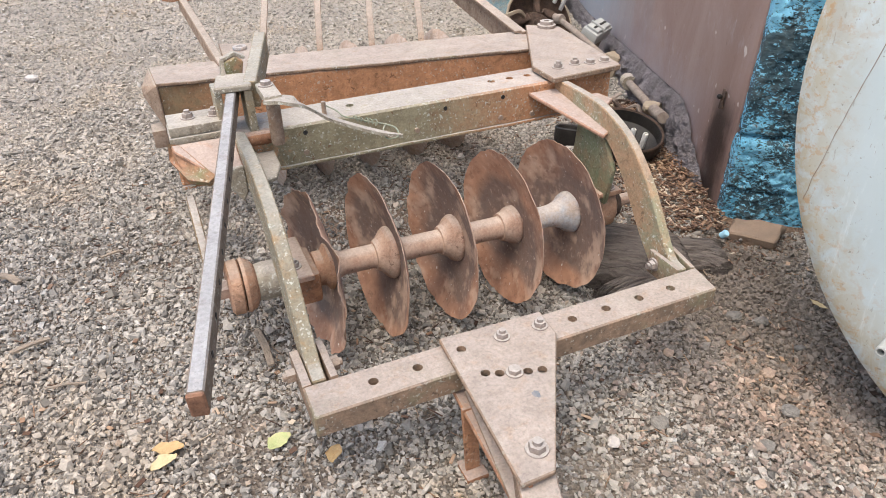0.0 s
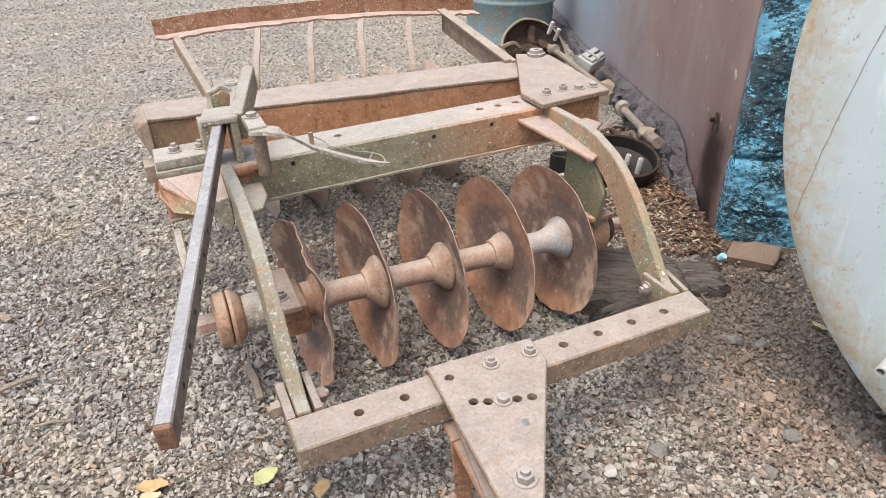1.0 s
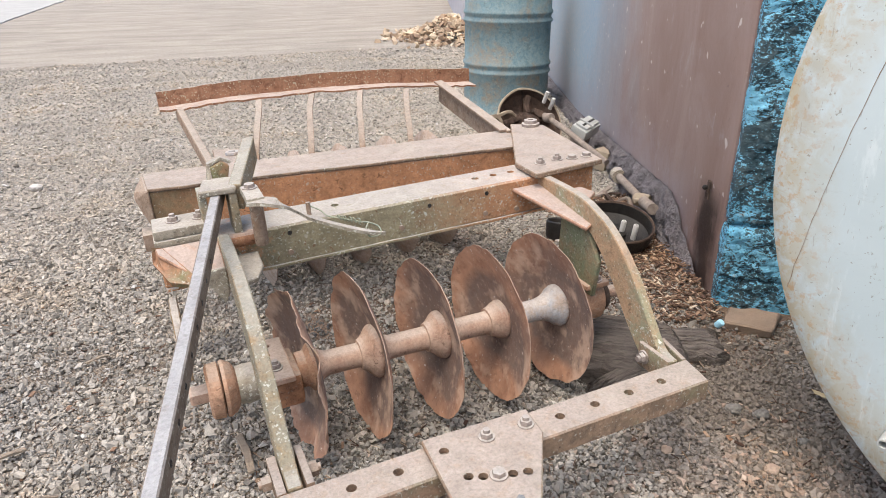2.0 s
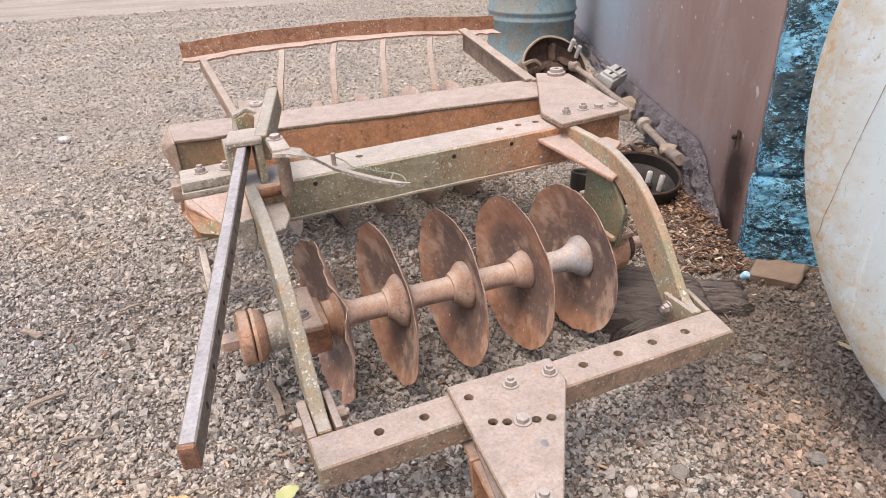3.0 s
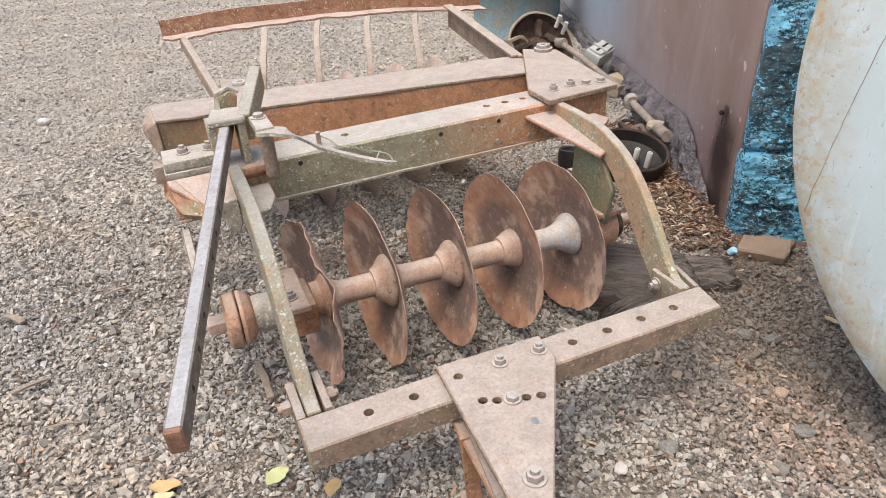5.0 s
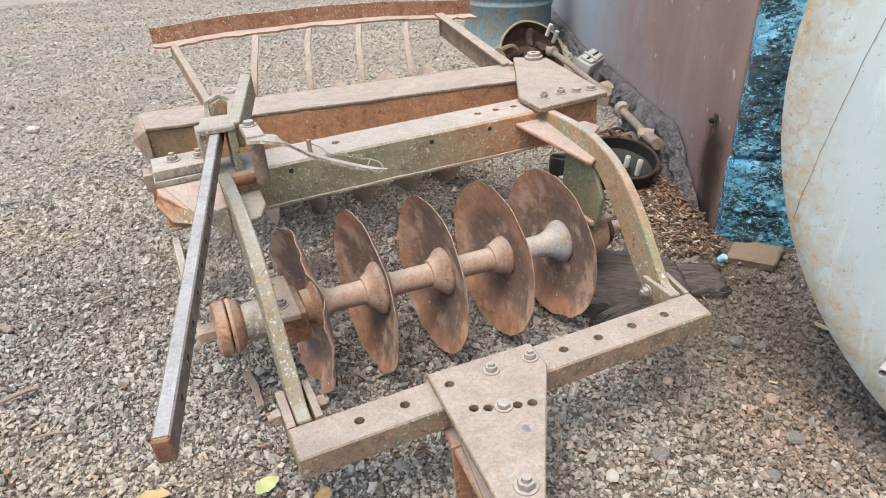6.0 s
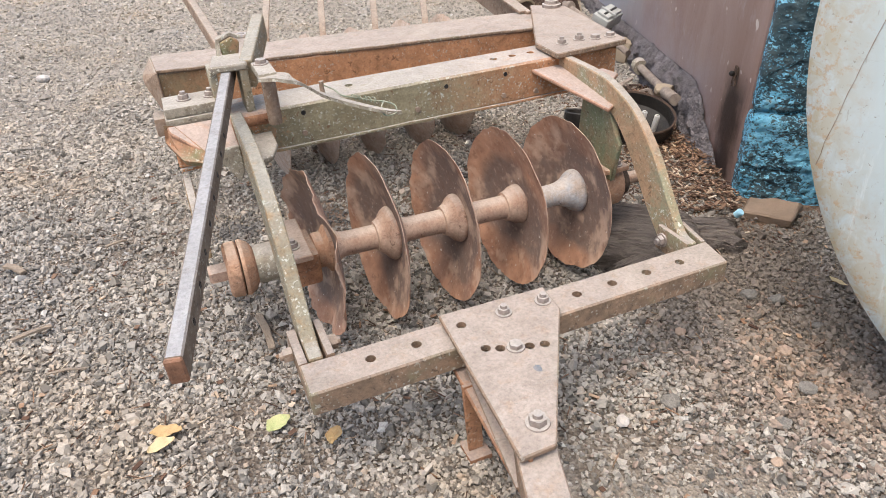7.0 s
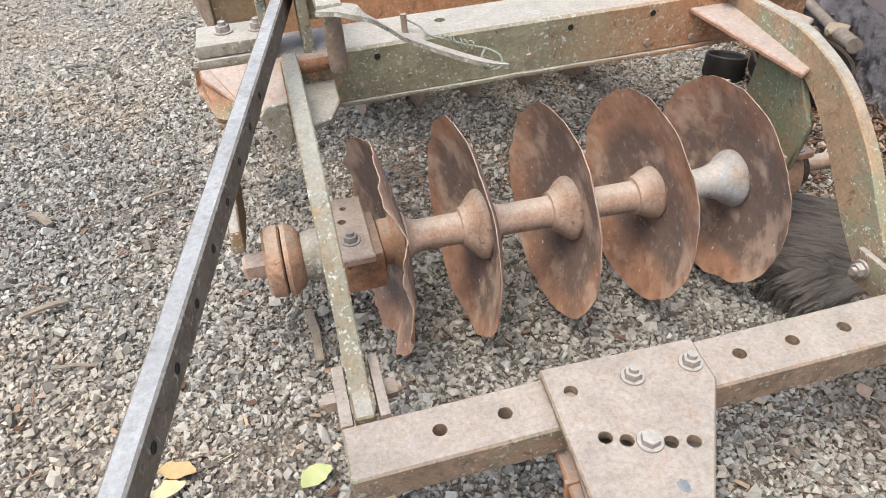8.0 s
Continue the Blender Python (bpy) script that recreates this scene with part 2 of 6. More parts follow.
def stone_material(name, stops, rough=0.9, dusty=None):
    m, nt, b = material(name)
    g = nt.nodes.new("ShaderNodeNewGeometry")
    v = coords(nt)
    col = ramp(nt, g.outputs["Random Per Island"], stops)
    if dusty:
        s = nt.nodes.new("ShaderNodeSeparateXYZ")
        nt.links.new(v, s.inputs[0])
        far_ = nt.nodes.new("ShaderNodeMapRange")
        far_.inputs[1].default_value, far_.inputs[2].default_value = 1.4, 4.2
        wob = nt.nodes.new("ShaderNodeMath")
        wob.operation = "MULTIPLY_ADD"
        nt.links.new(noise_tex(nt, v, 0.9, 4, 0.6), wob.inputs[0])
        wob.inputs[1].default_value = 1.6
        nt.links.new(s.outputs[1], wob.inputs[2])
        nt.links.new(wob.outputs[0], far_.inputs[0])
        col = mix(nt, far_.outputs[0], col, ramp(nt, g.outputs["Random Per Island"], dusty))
    patch = noise_tex(nt, v, 1.3, 4, 0.6, 0.3)
    warm = nt.nodes.new("ShaderNodeMix")
    warm.data_type, warm.blend_type = "RGBA", "MULTIPLY"
    warm.inputs[0].default_value = 1.0
    nt.links.new(col, warm.inputs[6])
    nt.links.new(ramp(nt, patch, [(0.34, (0.86, 0.87, 0.9)), (0.52, (1, 1, 1)), (0.68, (1.07, 0.98, 0.88))]), warm.inputs[7])
    base_col = warm.outputs[2]
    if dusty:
        # three oil spots, then darker gravel with tank and beam shade painted in
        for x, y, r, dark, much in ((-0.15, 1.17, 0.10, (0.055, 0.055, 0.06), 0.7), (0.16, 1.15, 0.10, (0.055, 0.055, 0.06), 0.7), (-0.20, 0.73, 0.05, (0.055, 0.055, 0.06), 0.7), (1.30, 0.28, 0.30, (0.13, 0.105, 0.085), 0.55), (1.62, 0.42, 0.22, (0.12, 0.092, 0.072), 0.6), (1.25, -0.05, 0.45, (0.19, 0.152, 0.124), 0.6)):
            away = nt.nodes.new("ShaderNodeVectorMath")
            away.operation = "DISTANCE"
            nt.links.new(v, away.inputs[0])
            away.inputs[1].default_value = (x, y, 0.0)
            oil_shade = nt.nodes.new("ShaderNodeMath")
            oil_shade.operation = "MULTIPLY_ADD"
            nt.links.new(noise_tex(nt, v, 9.0, 5, 0.7), oil_shade.inputs[0])
            oil_shade.inputs[1].default_value = 0.16
            nt.links.new(away.outputs["Value"], oil_shade.inputs[2])
            base_col = mix(nt, ramp(nt, oil_shade.outputs[0], [(r + 0.02, grey(much)), (r + 0.12, grey(0))]), base_col, dark)
    fine = noise_tex(nt, v, 260.0, 3, 0.7)
    tone = nt.nodes.new("ShaderNodeMix")
    tone.data_type, tone.blend_type = "RGBA", "MULTIPLY"
    tone.inputs[0].default_value = 1.0
    nt.links.new(base_col, tone.inputs[6])
    nt.links.new(ramp(nt, fine, [(0.3, grey(0.85)), (0.7, grey(1.12))]), tone.inputs[7])
    nt.links.new(tone.outputs[2], b.inputs["Base Color"])
    b.inputs["Roughness"].default_value = rough
    b.inputs["Specular IOR Level"].default_value = 0.25
    bump(nt, b, fine, 0.3, 0.003)
    return m


GRAVEL = [(0.0, (0.105, 0.094, 0.082)), (0.2, (0.225, 0.205, 0.178)), (0.55, (0.352, 0.319, 0.277)), (0.84, (0.41, 0.374, 0.324)), (0.95, (0.37, 0.318, 0.26)), (0.975, (0.38, 0.295, 0.222)), (0.987, (0.48, 0.45, 0.405))]
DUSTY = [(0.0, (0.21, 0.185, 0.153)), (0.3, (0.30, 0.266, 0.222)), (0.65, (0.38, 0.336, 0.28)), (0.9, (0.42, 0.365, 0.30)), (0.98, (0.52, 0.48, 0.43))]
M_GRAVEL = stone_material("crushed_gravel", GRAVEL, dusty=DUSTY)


def soil_material():
    m, nt, b = material("gravelly_soil")
    v = coords(nt)
    vor = node(nt, "ShaderNodeTexVoronoi", Scale=110.0, Randomness=1.0)
    nt.links.new(v, vor.inputs["Vector"])
    sp = nt.nodes.new("ShaderNodeSeparateColor")
    nt.links.new(vor.outputs["Color"], sp.inputs[0])
    col = ramp(nt, sp.outputs[0], [(0.0, (0.10, 0.08, 0.064)), (0.5, (0.18, 0.148, 0.12)), (0.85, (0.26, 0.222, 0.182)), (1.0, (0.35, 0.305, 0.255))])
    patch = noise_tex(nt, v, 0.55, 5, 0.6, 0.5)
    col2 = mix(nt, step(nt, patch, 0.45, 0.66), col, (0.40, 0.345, 0.285))
    fine = noise_tex(nt, v, 14.0, 6, 0.7)
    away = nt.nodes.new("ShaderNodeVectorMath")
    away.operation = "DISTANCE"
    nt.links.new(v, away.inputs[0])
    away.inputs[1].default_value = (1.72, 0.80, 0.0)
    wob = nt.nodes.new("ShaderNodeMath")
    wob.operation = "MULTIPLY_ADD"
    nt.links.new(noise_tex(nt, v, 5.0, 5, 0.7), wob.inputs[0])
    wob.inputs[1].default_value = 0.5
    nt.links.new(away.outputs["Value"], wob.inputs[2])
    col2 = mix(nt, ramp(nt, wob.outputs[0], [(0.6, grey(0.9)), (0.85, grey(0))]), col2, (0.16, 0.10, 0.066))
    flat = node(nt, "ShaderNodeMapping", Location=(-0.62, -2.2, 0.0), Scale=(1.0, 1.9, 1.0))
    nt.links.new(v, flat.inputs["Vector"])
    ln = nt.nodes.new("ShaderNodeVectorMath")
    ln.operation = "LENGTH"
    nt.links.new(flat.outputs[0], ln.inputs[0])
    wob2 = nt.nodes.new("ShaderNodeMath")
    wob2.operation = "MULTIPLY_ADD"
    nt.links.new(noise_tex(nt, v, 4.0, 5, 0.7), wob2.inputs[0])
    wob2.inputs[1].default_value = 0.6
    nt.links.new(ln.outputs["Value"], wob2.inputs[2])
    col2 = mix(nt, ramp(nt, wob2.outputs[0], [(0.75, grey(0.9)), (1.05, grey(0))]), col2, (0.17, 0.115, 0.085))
    near_col = mix(nt, times(nt, step(nt, fine, 0.46, 0.66), 0.55), col2, (0.13, 0.096, 0.07))
    sy = nt.nodes.new("ShaderNodeSeparateXYZ")
    nt.links.new(v, sy.inputs[0])
    off = nt.nodes.new("ShaderNodeMapRange")
    off.inputs[1].default_value, off.inputs[2].default_value = 2.2, 5.5
    wob3 = nt.nodes.new("ShaderNodeMath")
    wob3.operation = "MULTIPLY_ADD"
    nt.links.new(noise_tex(nt, v, 0.9, 5, 0.65), wob3.inputs[0])
    wob3.inputs[1].default_value = 2.4
    nt.links.new(sy.outputs[1], wob3.inputs[2])
    nt.links.new(wob3.outputs[0], off.inputs[0])
    streak = noise_tex(nt, coords(nt, (0.35, 1.3, 1.0)), 1.6, 8, 0.72, 0.6)
    grit = noise_tex(nt, v, 24.0, 6, 0.75)
    dusty = mix(nt, step(nt, streak, 0.36, 0.62), (0.29, 0.252, 0.212), (0.425, 0.373, 0.315))
    dusty = mix(nt, times(nt, step(nt, grit, 0.5, 0.62), 0.45), dusty, (0.19, 0.163, 0.136))
    nt.links.new(mix(nt, off.outputs[0], near_col, dusty), b.inputs["Base Color"])
    b.inputs["Roughness"].default_value = 0.95
    b.inputs["Specular IOR Level"].default_value = 0.2
    bump(nt, b, vor.outputs["Distance"], 0.7, 0.02)
    return m


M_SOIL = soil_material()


def plain(name, c1, c2, scale=12.0, rough=0.8, relief=0.3, metal=0.0, stretch=(1, 1, 1), distance=0.006):
    m, nt, b = material(name)
    v = coords(nt, stretch)
    a = noise_tex(nt, v, scale, 6, 0.65, 0.4)
    f = noise_tex(nt, v, scale * 9, 4, 0.7)
    col = mix(nt, step(nt, a, 0.3, 0.7), c1, c2)
    nt.links.new(mix(nt, times(nt, step(nt, f, 0.5, 0.8), 0.35), col, tuple(0.7 * c for c in c1)), b.inputs["Base Color"])
    b.inputs["Roughness"].default_value, b.inputs["Metallic"].default_value = rough, metal
    b.inputs["Specular IOR Level"].default_value = 0.3
    bump(nt, b, f, relief, distance)
    return m


def sheet_material():
    """Brown paint, streaked; further along, blue-grey colour stands in for a bluish sheen."""
    m, nt, b = material("brown_sheet_steel")
    v = coords(nt)
    tall = coords(nt, (1, 1, 0.45))
    a = noise_tex(nt, tall, 2.6, 7, 0.7, 0.9)
    d = noise_tex(nt, v, 30.0, 6, 0.7, 0.4)
    col = mix(nt, step(nt, a, 0.32, 0.68), (0.235, 0.14, 0.112), (0.33, 0.235, 0.205))
    s = nt.nodes.new("ShaderNodeSeparateXYZ")
    nt.links.new(v, s.inputs[0])
    wob = nt.nodes.new("ShaderNodeMath")
    wob.operation = "MULTIPLY_ADD"
    nt.links.new(noise_tex(nt, tall, 2.2, 5, 0.65), wob.inputs[0])
    wob.inputs[1].default_value = 1.6
    nt.links.new(s.outputs[0], wob.inputs[2])
    far_ = nt.nodes.new("ShaderNodeMapRange")
    far_.inputs[1].default_value, far_.inputs[2].default_value = 2.3, 3.7
    nt.links.new(wob.outputs[0], far_.inputs[0])
    col = mix(nt, far_.outputs[0], col, mix(nt, step(nt, d, 0.4, 0.6), (0.27, 0.37, 0.45), (0.36, 0.41, 0.46)))
    col = mix(nt, times(nt, step(nt, noise_tex(nt, tall, 9.0, 5, 0.7), 0.58, 0.70), 0.5), col, (0.40, 0.36, 0.35))
    col = mix(nt, times(nt, step(nt, noise_tex(nt, v, 20.0, 2, 0.4, 0.3), 0.70, 0.73), 0.8), col, (0.62, 0.55, 0.5))
    col = mix(nt, times(nt, step(nt, d, 0.62, 0.72), 0.5), col, (0.10, 0.05, 0.04))
    tr = nt.nodes.new("ShaderNodeMapRange")
    tr.inputs[1].default_value, tr.inputs[2].default_value = 0.17, 0.05
    ab = nt.nodes.new("ShaderNodeMath")
    ab.operation = "ABSOLUTE"
    of = nt.nodes.new("ShaderNodeMath")
    of.operation = "MULTIPLY_ADD"
    nt.links.new(noise_tex(nt, tall, 12.0, 5, 0.7), of.inputs[0])
    of.inputs[1].default_value = 0.26
    sh = nt.nodes.new("ShaderNodeMath")
    sh.inputs[1].default_value = -0.27
    nt.links.new(s.outputs[0], sh.inputs[0])
    nt.links.new(sh.outputs[0], of.inputs[2])
    nt.links.new(of.outputs[0], ab.inputs[0])
    nt.links.new(ab.outputs[0], tr.inputs[0])
    lowz = nt.nodes.new("ShaderNodeMapRange")
    lowz.inputs[1].default_value, lowz.inputs[2].default_value = 0.45, 0.34
    nt.links.new(s.outputs[2], lowz.inputs[0])
    col = mix(nt, times(nt, times(nt, tr.outputs[0], lowz.outputs[0]), 0.95), col, (0.03, 0.018, 0.015))
    splash = nt.nodes.new("ShaderNodeMath")
    splash.operation = "MULTIPLY_ADD"
    nt.links.new(noise_tex(nt, v, 5.0, 6, 0.7, 0.5), splash.inputs[0])
    splash.inputs[1].default_value = 0.7
    nt.links.new(s.outputs[2], splash.inputs[2])
    past = nt.nodes.new("ShaderNodeMapRange")
    past.inputs[1].default_value, past.inputs[2].default_value = 0.25, 0.6
    nt.links.new(s.outputs[0], past.inputs[0])
    col = mix(nt, times(nt, times(nt, ramp(nt, splash.outputs[0], [(0.55, grey(1)), (0.85, grey(0))]), past.outputs[0]), 0.55), col, (0.34, 0.30, 0.325))
    nt.links.new(col, b.inputs["Base Color"])
    b.inputs["Roughness"].default_value = 0.46
    bump(nt, b, d, 0.25, 0.006)
    return m


M_SHEET = sheet_material()
M_PLINTH = plain("grey_plinth", (0.13, 0.112, 0.112), (0.29, 0.262, 0.27), 7.0, 0.95, 1.0, distance=0.05)
M_DRUM = steel("blue_green_drum", (0.125, 0.2, 0.225), (0.2, 0.26, 0.26), 0.3, mossy=0.35, moss=(0.22, 0.19, 0.15), relief=0.25, rough=0.55)
M_BLACK = plain("greasy_black_iron", (0.012, 0.011, 0.010), (0.032, 0.027, 0.023), 18.0, 0.5, 0.4)
M_GREASE = plain("brown_greasy_iron", (0.05, 0.033, 0.025), (0.135, 0.085, 0.06), 22.0, 0.75, 0.9, distance=0.014)
M_TAN = plain("tan_cast_iron", (0.36, 0.3, 0.22), (0.27, 0.2, 0.14), 16.0, 0.85, 0.6)
M_SHAFT = plain("grey_brown_shaft", (0.2, 0.155, 0.125), (0.33, 0.27, 0.225), 24.0, 0.8, 0.8)
M_WHITE = plain("dirty_white_metal", (0.44, 0.44, 0.41), (0.30, 0.30, 0.28), 14.0, 0.6, 0.2)
M_STUD = plain("bright_stud", (0.62, 0.61, 0.58), (0.5, 0.47, 0.43), 30.0, 0.4, 0.2, metal=0.15)
M_CARD = plain("dusty_brick_offcut", (0.27, 0.195, 0.14), (0.20, 0.145, 0.105), 14.0, 0.95, 0.9)
M_STICK = plain("dry_stick", (0.3, 0.24, 0.18), (0.22, 0.17, 0.13), 20.0, 0.9, 0.5, stretch=(1, 6, 6))
M_CHIP = stone_material("dry_straw_chips", [(0.0, (0.06, 0.034, 0.024)), (0.45, (0.145, 0.086, 0.058)), (0.78, (0.25, 0.155, 0.10)), (0.93, (0.38, 0.275, 0.19)), (1.0, (0.56, 0.47, 0.36))])
M_BARK = stone_material("pale_torn_bark", [(0.0, (0.2, 0.13, 0.09)), (0.5, (0.38, 0.28, 0.19)), (1.0, (0.58, 0.49, 0.37))])
M_LEAF_Y = plain("yellow_leaf", (0.48, 0.35, 0.17), (0.38, 0.22, 0.10), 40.0, 0.7, 0.3)
M_LEAF_G = plain("yellow_green_leaf", (0.35, 0.41, 0.17), (0.50, 0.44, 0.24), 30.0, 0.7, 0.3)
M_LEAF_P = plain("pale_dry_leaf", (0.55, 0.45, 0.26), (0.46, 0.34, 0.19), 25.0, 0.8, 0.3)
M_BLOT = plain("blue_grey_paint_blot", (0.10, 0.12, 0.15), (0.25, 0.235, 0.225), 90.0, 0.7, 0.3)
M_CAP = plain("light_blue_plastic", (0.40, 0.66, 0.78), (0.30, 0.55, 0.68), 20.0, 0.5, 0.1)
M_ROPE = plain("dusty_green_rope", (0.17, 0.215, 0.14), (0.36, 0.345, 0.27), 70.0, 0.9, 0.6)


def wood_material():
    """Old split timber: grey-brown, with long dark cracks along the grain."""
    m, nt, b = material("cracked_weathered_wood")
    grain = noise_tex(nt, coords(nt, (1, 9, 9)), 7.0, 7, 0.7, 0.5)
    crack = noise_tex(nt, coords(nt, (0.6, 14, 3)), 5.0, 2, 0.45, 0.0)
    off = nt.nodes.new("ShaderNodeMath")
    off.operation = "SUBTRACT"
    nt.links.new(crack, off.inputs[0])
    off.inputs[1].default_value = 0.5
    ab = nt.nodes.new("ShaderNodeMath")
    ab.operation = "ABSOLUTE"
    nt.links.new(off.outputs[0], ab.inputs[0])
    line = ramp(nt, ab.outputs[0], [(0.004, grey(1)), (0.012, grey(0))])
    col = mix(nt, step(nt, grain, 0.34, 0.64), (0.09, 0.073, 0.063), (0.19, 0.16, 0.14))
    col = mix(nt, times(nt, line, 0.4), col, (0.06, 0.048, 0.04))
    nt.links.new(col, b.inputs["Base Color"])
    b.inputs["Roughness"].default_value = 0.9
    b.inputs["Specular IOR Level"].default_value = 0.2
    h = nt.nodes.new("ShaderNodeMath")
    h.operation = "SUBTRACT"
    nt.links.new(grain, h.inputs[0])
    nt.links.new(line, h.inputs[1])
    bump(nt, b, h.outputs[0], 1.0, 0.015)
    return m


M_WOOD = wood_material()


def pillar_material():
    """Blue paint over crusty masonry: a net of dark crinkles, thick in some places and closed in others."""
    m, nt, b = material("blue_painted_rubble")
    v = coords(nt)
    zone = noise_tex(nt, v, 7.0, 4, 0.6, 0.5)
    tone = noise_tex(nt, v, 3.2, 5, 0.65, 0.4)
    crust = noise_tex(nt, coords(nt, (1, 1, 1.7)), 66.0, 5, 0.66, 0.8)
    # the crust is broken worst in one belt a little above the second course
    s = nt.nodes.new("ShaderNodeSeparateXYZ")
    nt.links.new(v, s.inputs[0])
    belt = ramp(nt, s.outputs[2], [(0.34, grey(0)), (0.42, grey(0.16)), (0.62, grey(0.12)), (0.85, grey(0))])
    thr = nt.nodes.new("ShaderNodeMapRange")
    thr.inputs[1].default_value, thr.inputs[2].default_value = 0.42, 0.66
    thr.inputs[3].default_value, thr.inputs[4].default_value = 0.58, 0.36
    nt.links.new(zone, thr.inputs[0])
    add = nt.nodes.new("ShaderNodeMath")
    nt.links.new(thr.outputs[0], add.inputs[0])
    nt.links.new(times(nt, belt, 0.75), add.inputs[1])
    gap = nt.nodes.new("ShaderNodeMath")
    gap.operation = "SUBTRACT"
    nt.links.new(add.outputs[0], gap.inputs[0])
    nt.links.new(crust, gap.inputs[1])
    bare = step(nt, gap.outputs[0], 0.0, 0.03)
    col = mix(nt, step(nt, tone, 0.38, 0.62), (0.10, 0.40, 0.60), (0.23, 0.59, 0.80))
    col = mix(nt, times(nt, step(nt, crust, 0.55, 0.68), 0.6), col, (0.40, 0.74, 0.88))
    col = mix(nt, times(nt, step(nt, noise_tex(nt, v, 17.0, 5, 0.7), 0.63, 0.70), 0.7), col, (0.34, 0.29, 0.23))
    # dark of the pits: grime plus their shadow, painted into the colour
    grime_shadow = mix(nt, step(nt, noise_tex(nt, v, 11.0, 4, 0.6), 0.45, 0.6), (0.022, 0.045, 0.055), (0.07, 0.09, 0.09))
    col = mix(nt, times(nt, bare, 0.93), col, grime_shadow)
    nt.links.new(col, b.inputs["Base Color"])
    b.inputs["Roughness"].default_value = 0.75
    bump(nt, b, crust, 1.0, 0.02)
    return m


def tank_material():
    m, nt, b = material("pale_blue_tank_paint")
    v = coords(nt)
    a = noise_tex(nt, v, 2.2, 5, 0.6, 0.6)
    d = noise_tex(nt, v, 16.0, 6, 0.7, 0.5)
    col = mix(nt, step(nt, a, 0.3, 0.7), (0.44, 0.50, 0.50), (0.52, 0.575, 0.575))
    # rim rust and grime
    ln = nt.nodes.new("ShaderNodeVectorMath")
    ln.operation = "LENGTH"
    sp = nt.nodes.new("ShaderNodeSeparateXYZ")
    cb = nt.nodes.new("ShaderNodeCombineXYZ")
    nt.links.new(v, sp.inputs[0])
    nt.links.new(sp.outputs[0], cb.inputs[0])
    nt.links.new(sp.outputs[1], cb.inputs[1])
    nt.links.new(cb.outputs[0], ln.inputs[0])
    rim = ramp(nt, ln.outputs["Value"], [(0.78, grey(0)), (0.96, grey(1))])
    col = mix(nt, times(nt, rim, step(nt, d, 0.36, 0.56)), col, (0.40, 0.33, 0.21))
    col = mix(nt, times(nt, times(nt, rim, step(nt, noise_tex(nt, v, 40.0, 5, 0.7), 0.53, 0.62)), 0.85), col, (0.42, 0.24, 0.10))
    # grey rubbed smears and scratches, aslant
    aslant = node(nt, "ShaderNodeMapping", Rotation=(0.0, 0.0, 0.6), Scale=(4.5, 1.0, 1.0))
    nt.links.new(v, aslant.inputs["Vector"])
    smear = noise_tex(nt, aslant.outputs[0], 2.6, 7, 0.7, 0.5)
    col = mix(nt, times(nt, step(nt, smear, 0.56, 0.68), 0.4), col, (0.37, 0.385, 0.365))
    col = mix(nt, times(nt, ramp(nt, smear, [(0.33, grey(1)), (0.42, grey(0))]), 0.5), col, (0.64, 0.68, 0.67))
    col = mix(nt, times(nt, step(nt, noise_tex(nt, aslant.outputs[0], 30.0, 3, 0.5), 0.68, 0.71), 0.5), col, (0.28, 0.25, 0.21))
    col = mix(nt, times(nt, step(nt, noise_tex(nt, v, 6.0, 6, 0.75, 1.2), 0.62, 0.7), 0.4), col, (0.3, 0.31, 0.29))
    run = noise_tex(nt, coords(nt, (5, 0.7, 1)), 5.0, 7, 0.72, 0.6)
    col = mix(nt, times(nt, step(nt, run, 0.60, 0.72), 0.22), col, (0.40, 0.35, 0.27))
    col = mix(nt, times(nt, step(nt, noise_tex(nt, v, 90.0, 3, 0.5), 0.67, 0.72), 0.6), col, (0.2, 0.16, 0.12))
    nt.links.new(col, b.inputs["Base Color"])
    b.inputs["Roughness"].default_value = 0.55
    bump(nt, b, d, 0.12, 0.006)
    return m


M_SEAM = plain("rusty_weld_seam", (0.24, 0.15, 0.085), (0.46, 0.44, 0.40), 22.0, 0.8, 0.5)
M_PILLAR, M_TANK = pillar_material(), tank_material()


# ---- mesh helpers ----
def mesh_of(name, bm, mat, smooth=0.0):
    me = bpy.data.meshes.new(name)
    bmesh.ops.recalc_face_normals(bm, faces=bm.faces)
    bm.to_mesh(me)
    bm.free()
    me.materials.append(mat)
    if smooth:
        me.shade_smooth()
        me.set_sharp_from_angle(angle=radians(smooth))
    return me


def part(name, bm, mat, parent=None, label="", smooth=35.0):
    ob = new(name, mesh_of(name, bm, mat, smooth))
    ob.parent = parent
    return tagged(ob, label)


def shared(name, me, parent, m, label=""):
    ob = new(name, me)
    ob.parent = parent
    ob.matrix_basis = m
    return tagged(ob, label)


def thing(name, label, category, group="", m=None, kind=""):
    ob = new(name)
    ob.empty_display_size = 0.1
    if m is not None:
        ob.matrix_basis = m
    return tagged(ob, label, category, group, kind)


def roughen(bm, amount, scale, seed=0.0):
    for v in bm.verts:
        v.co += noise.noise_vector(v.co * scale + Vector((seed, seed * 2, 0))) * amount


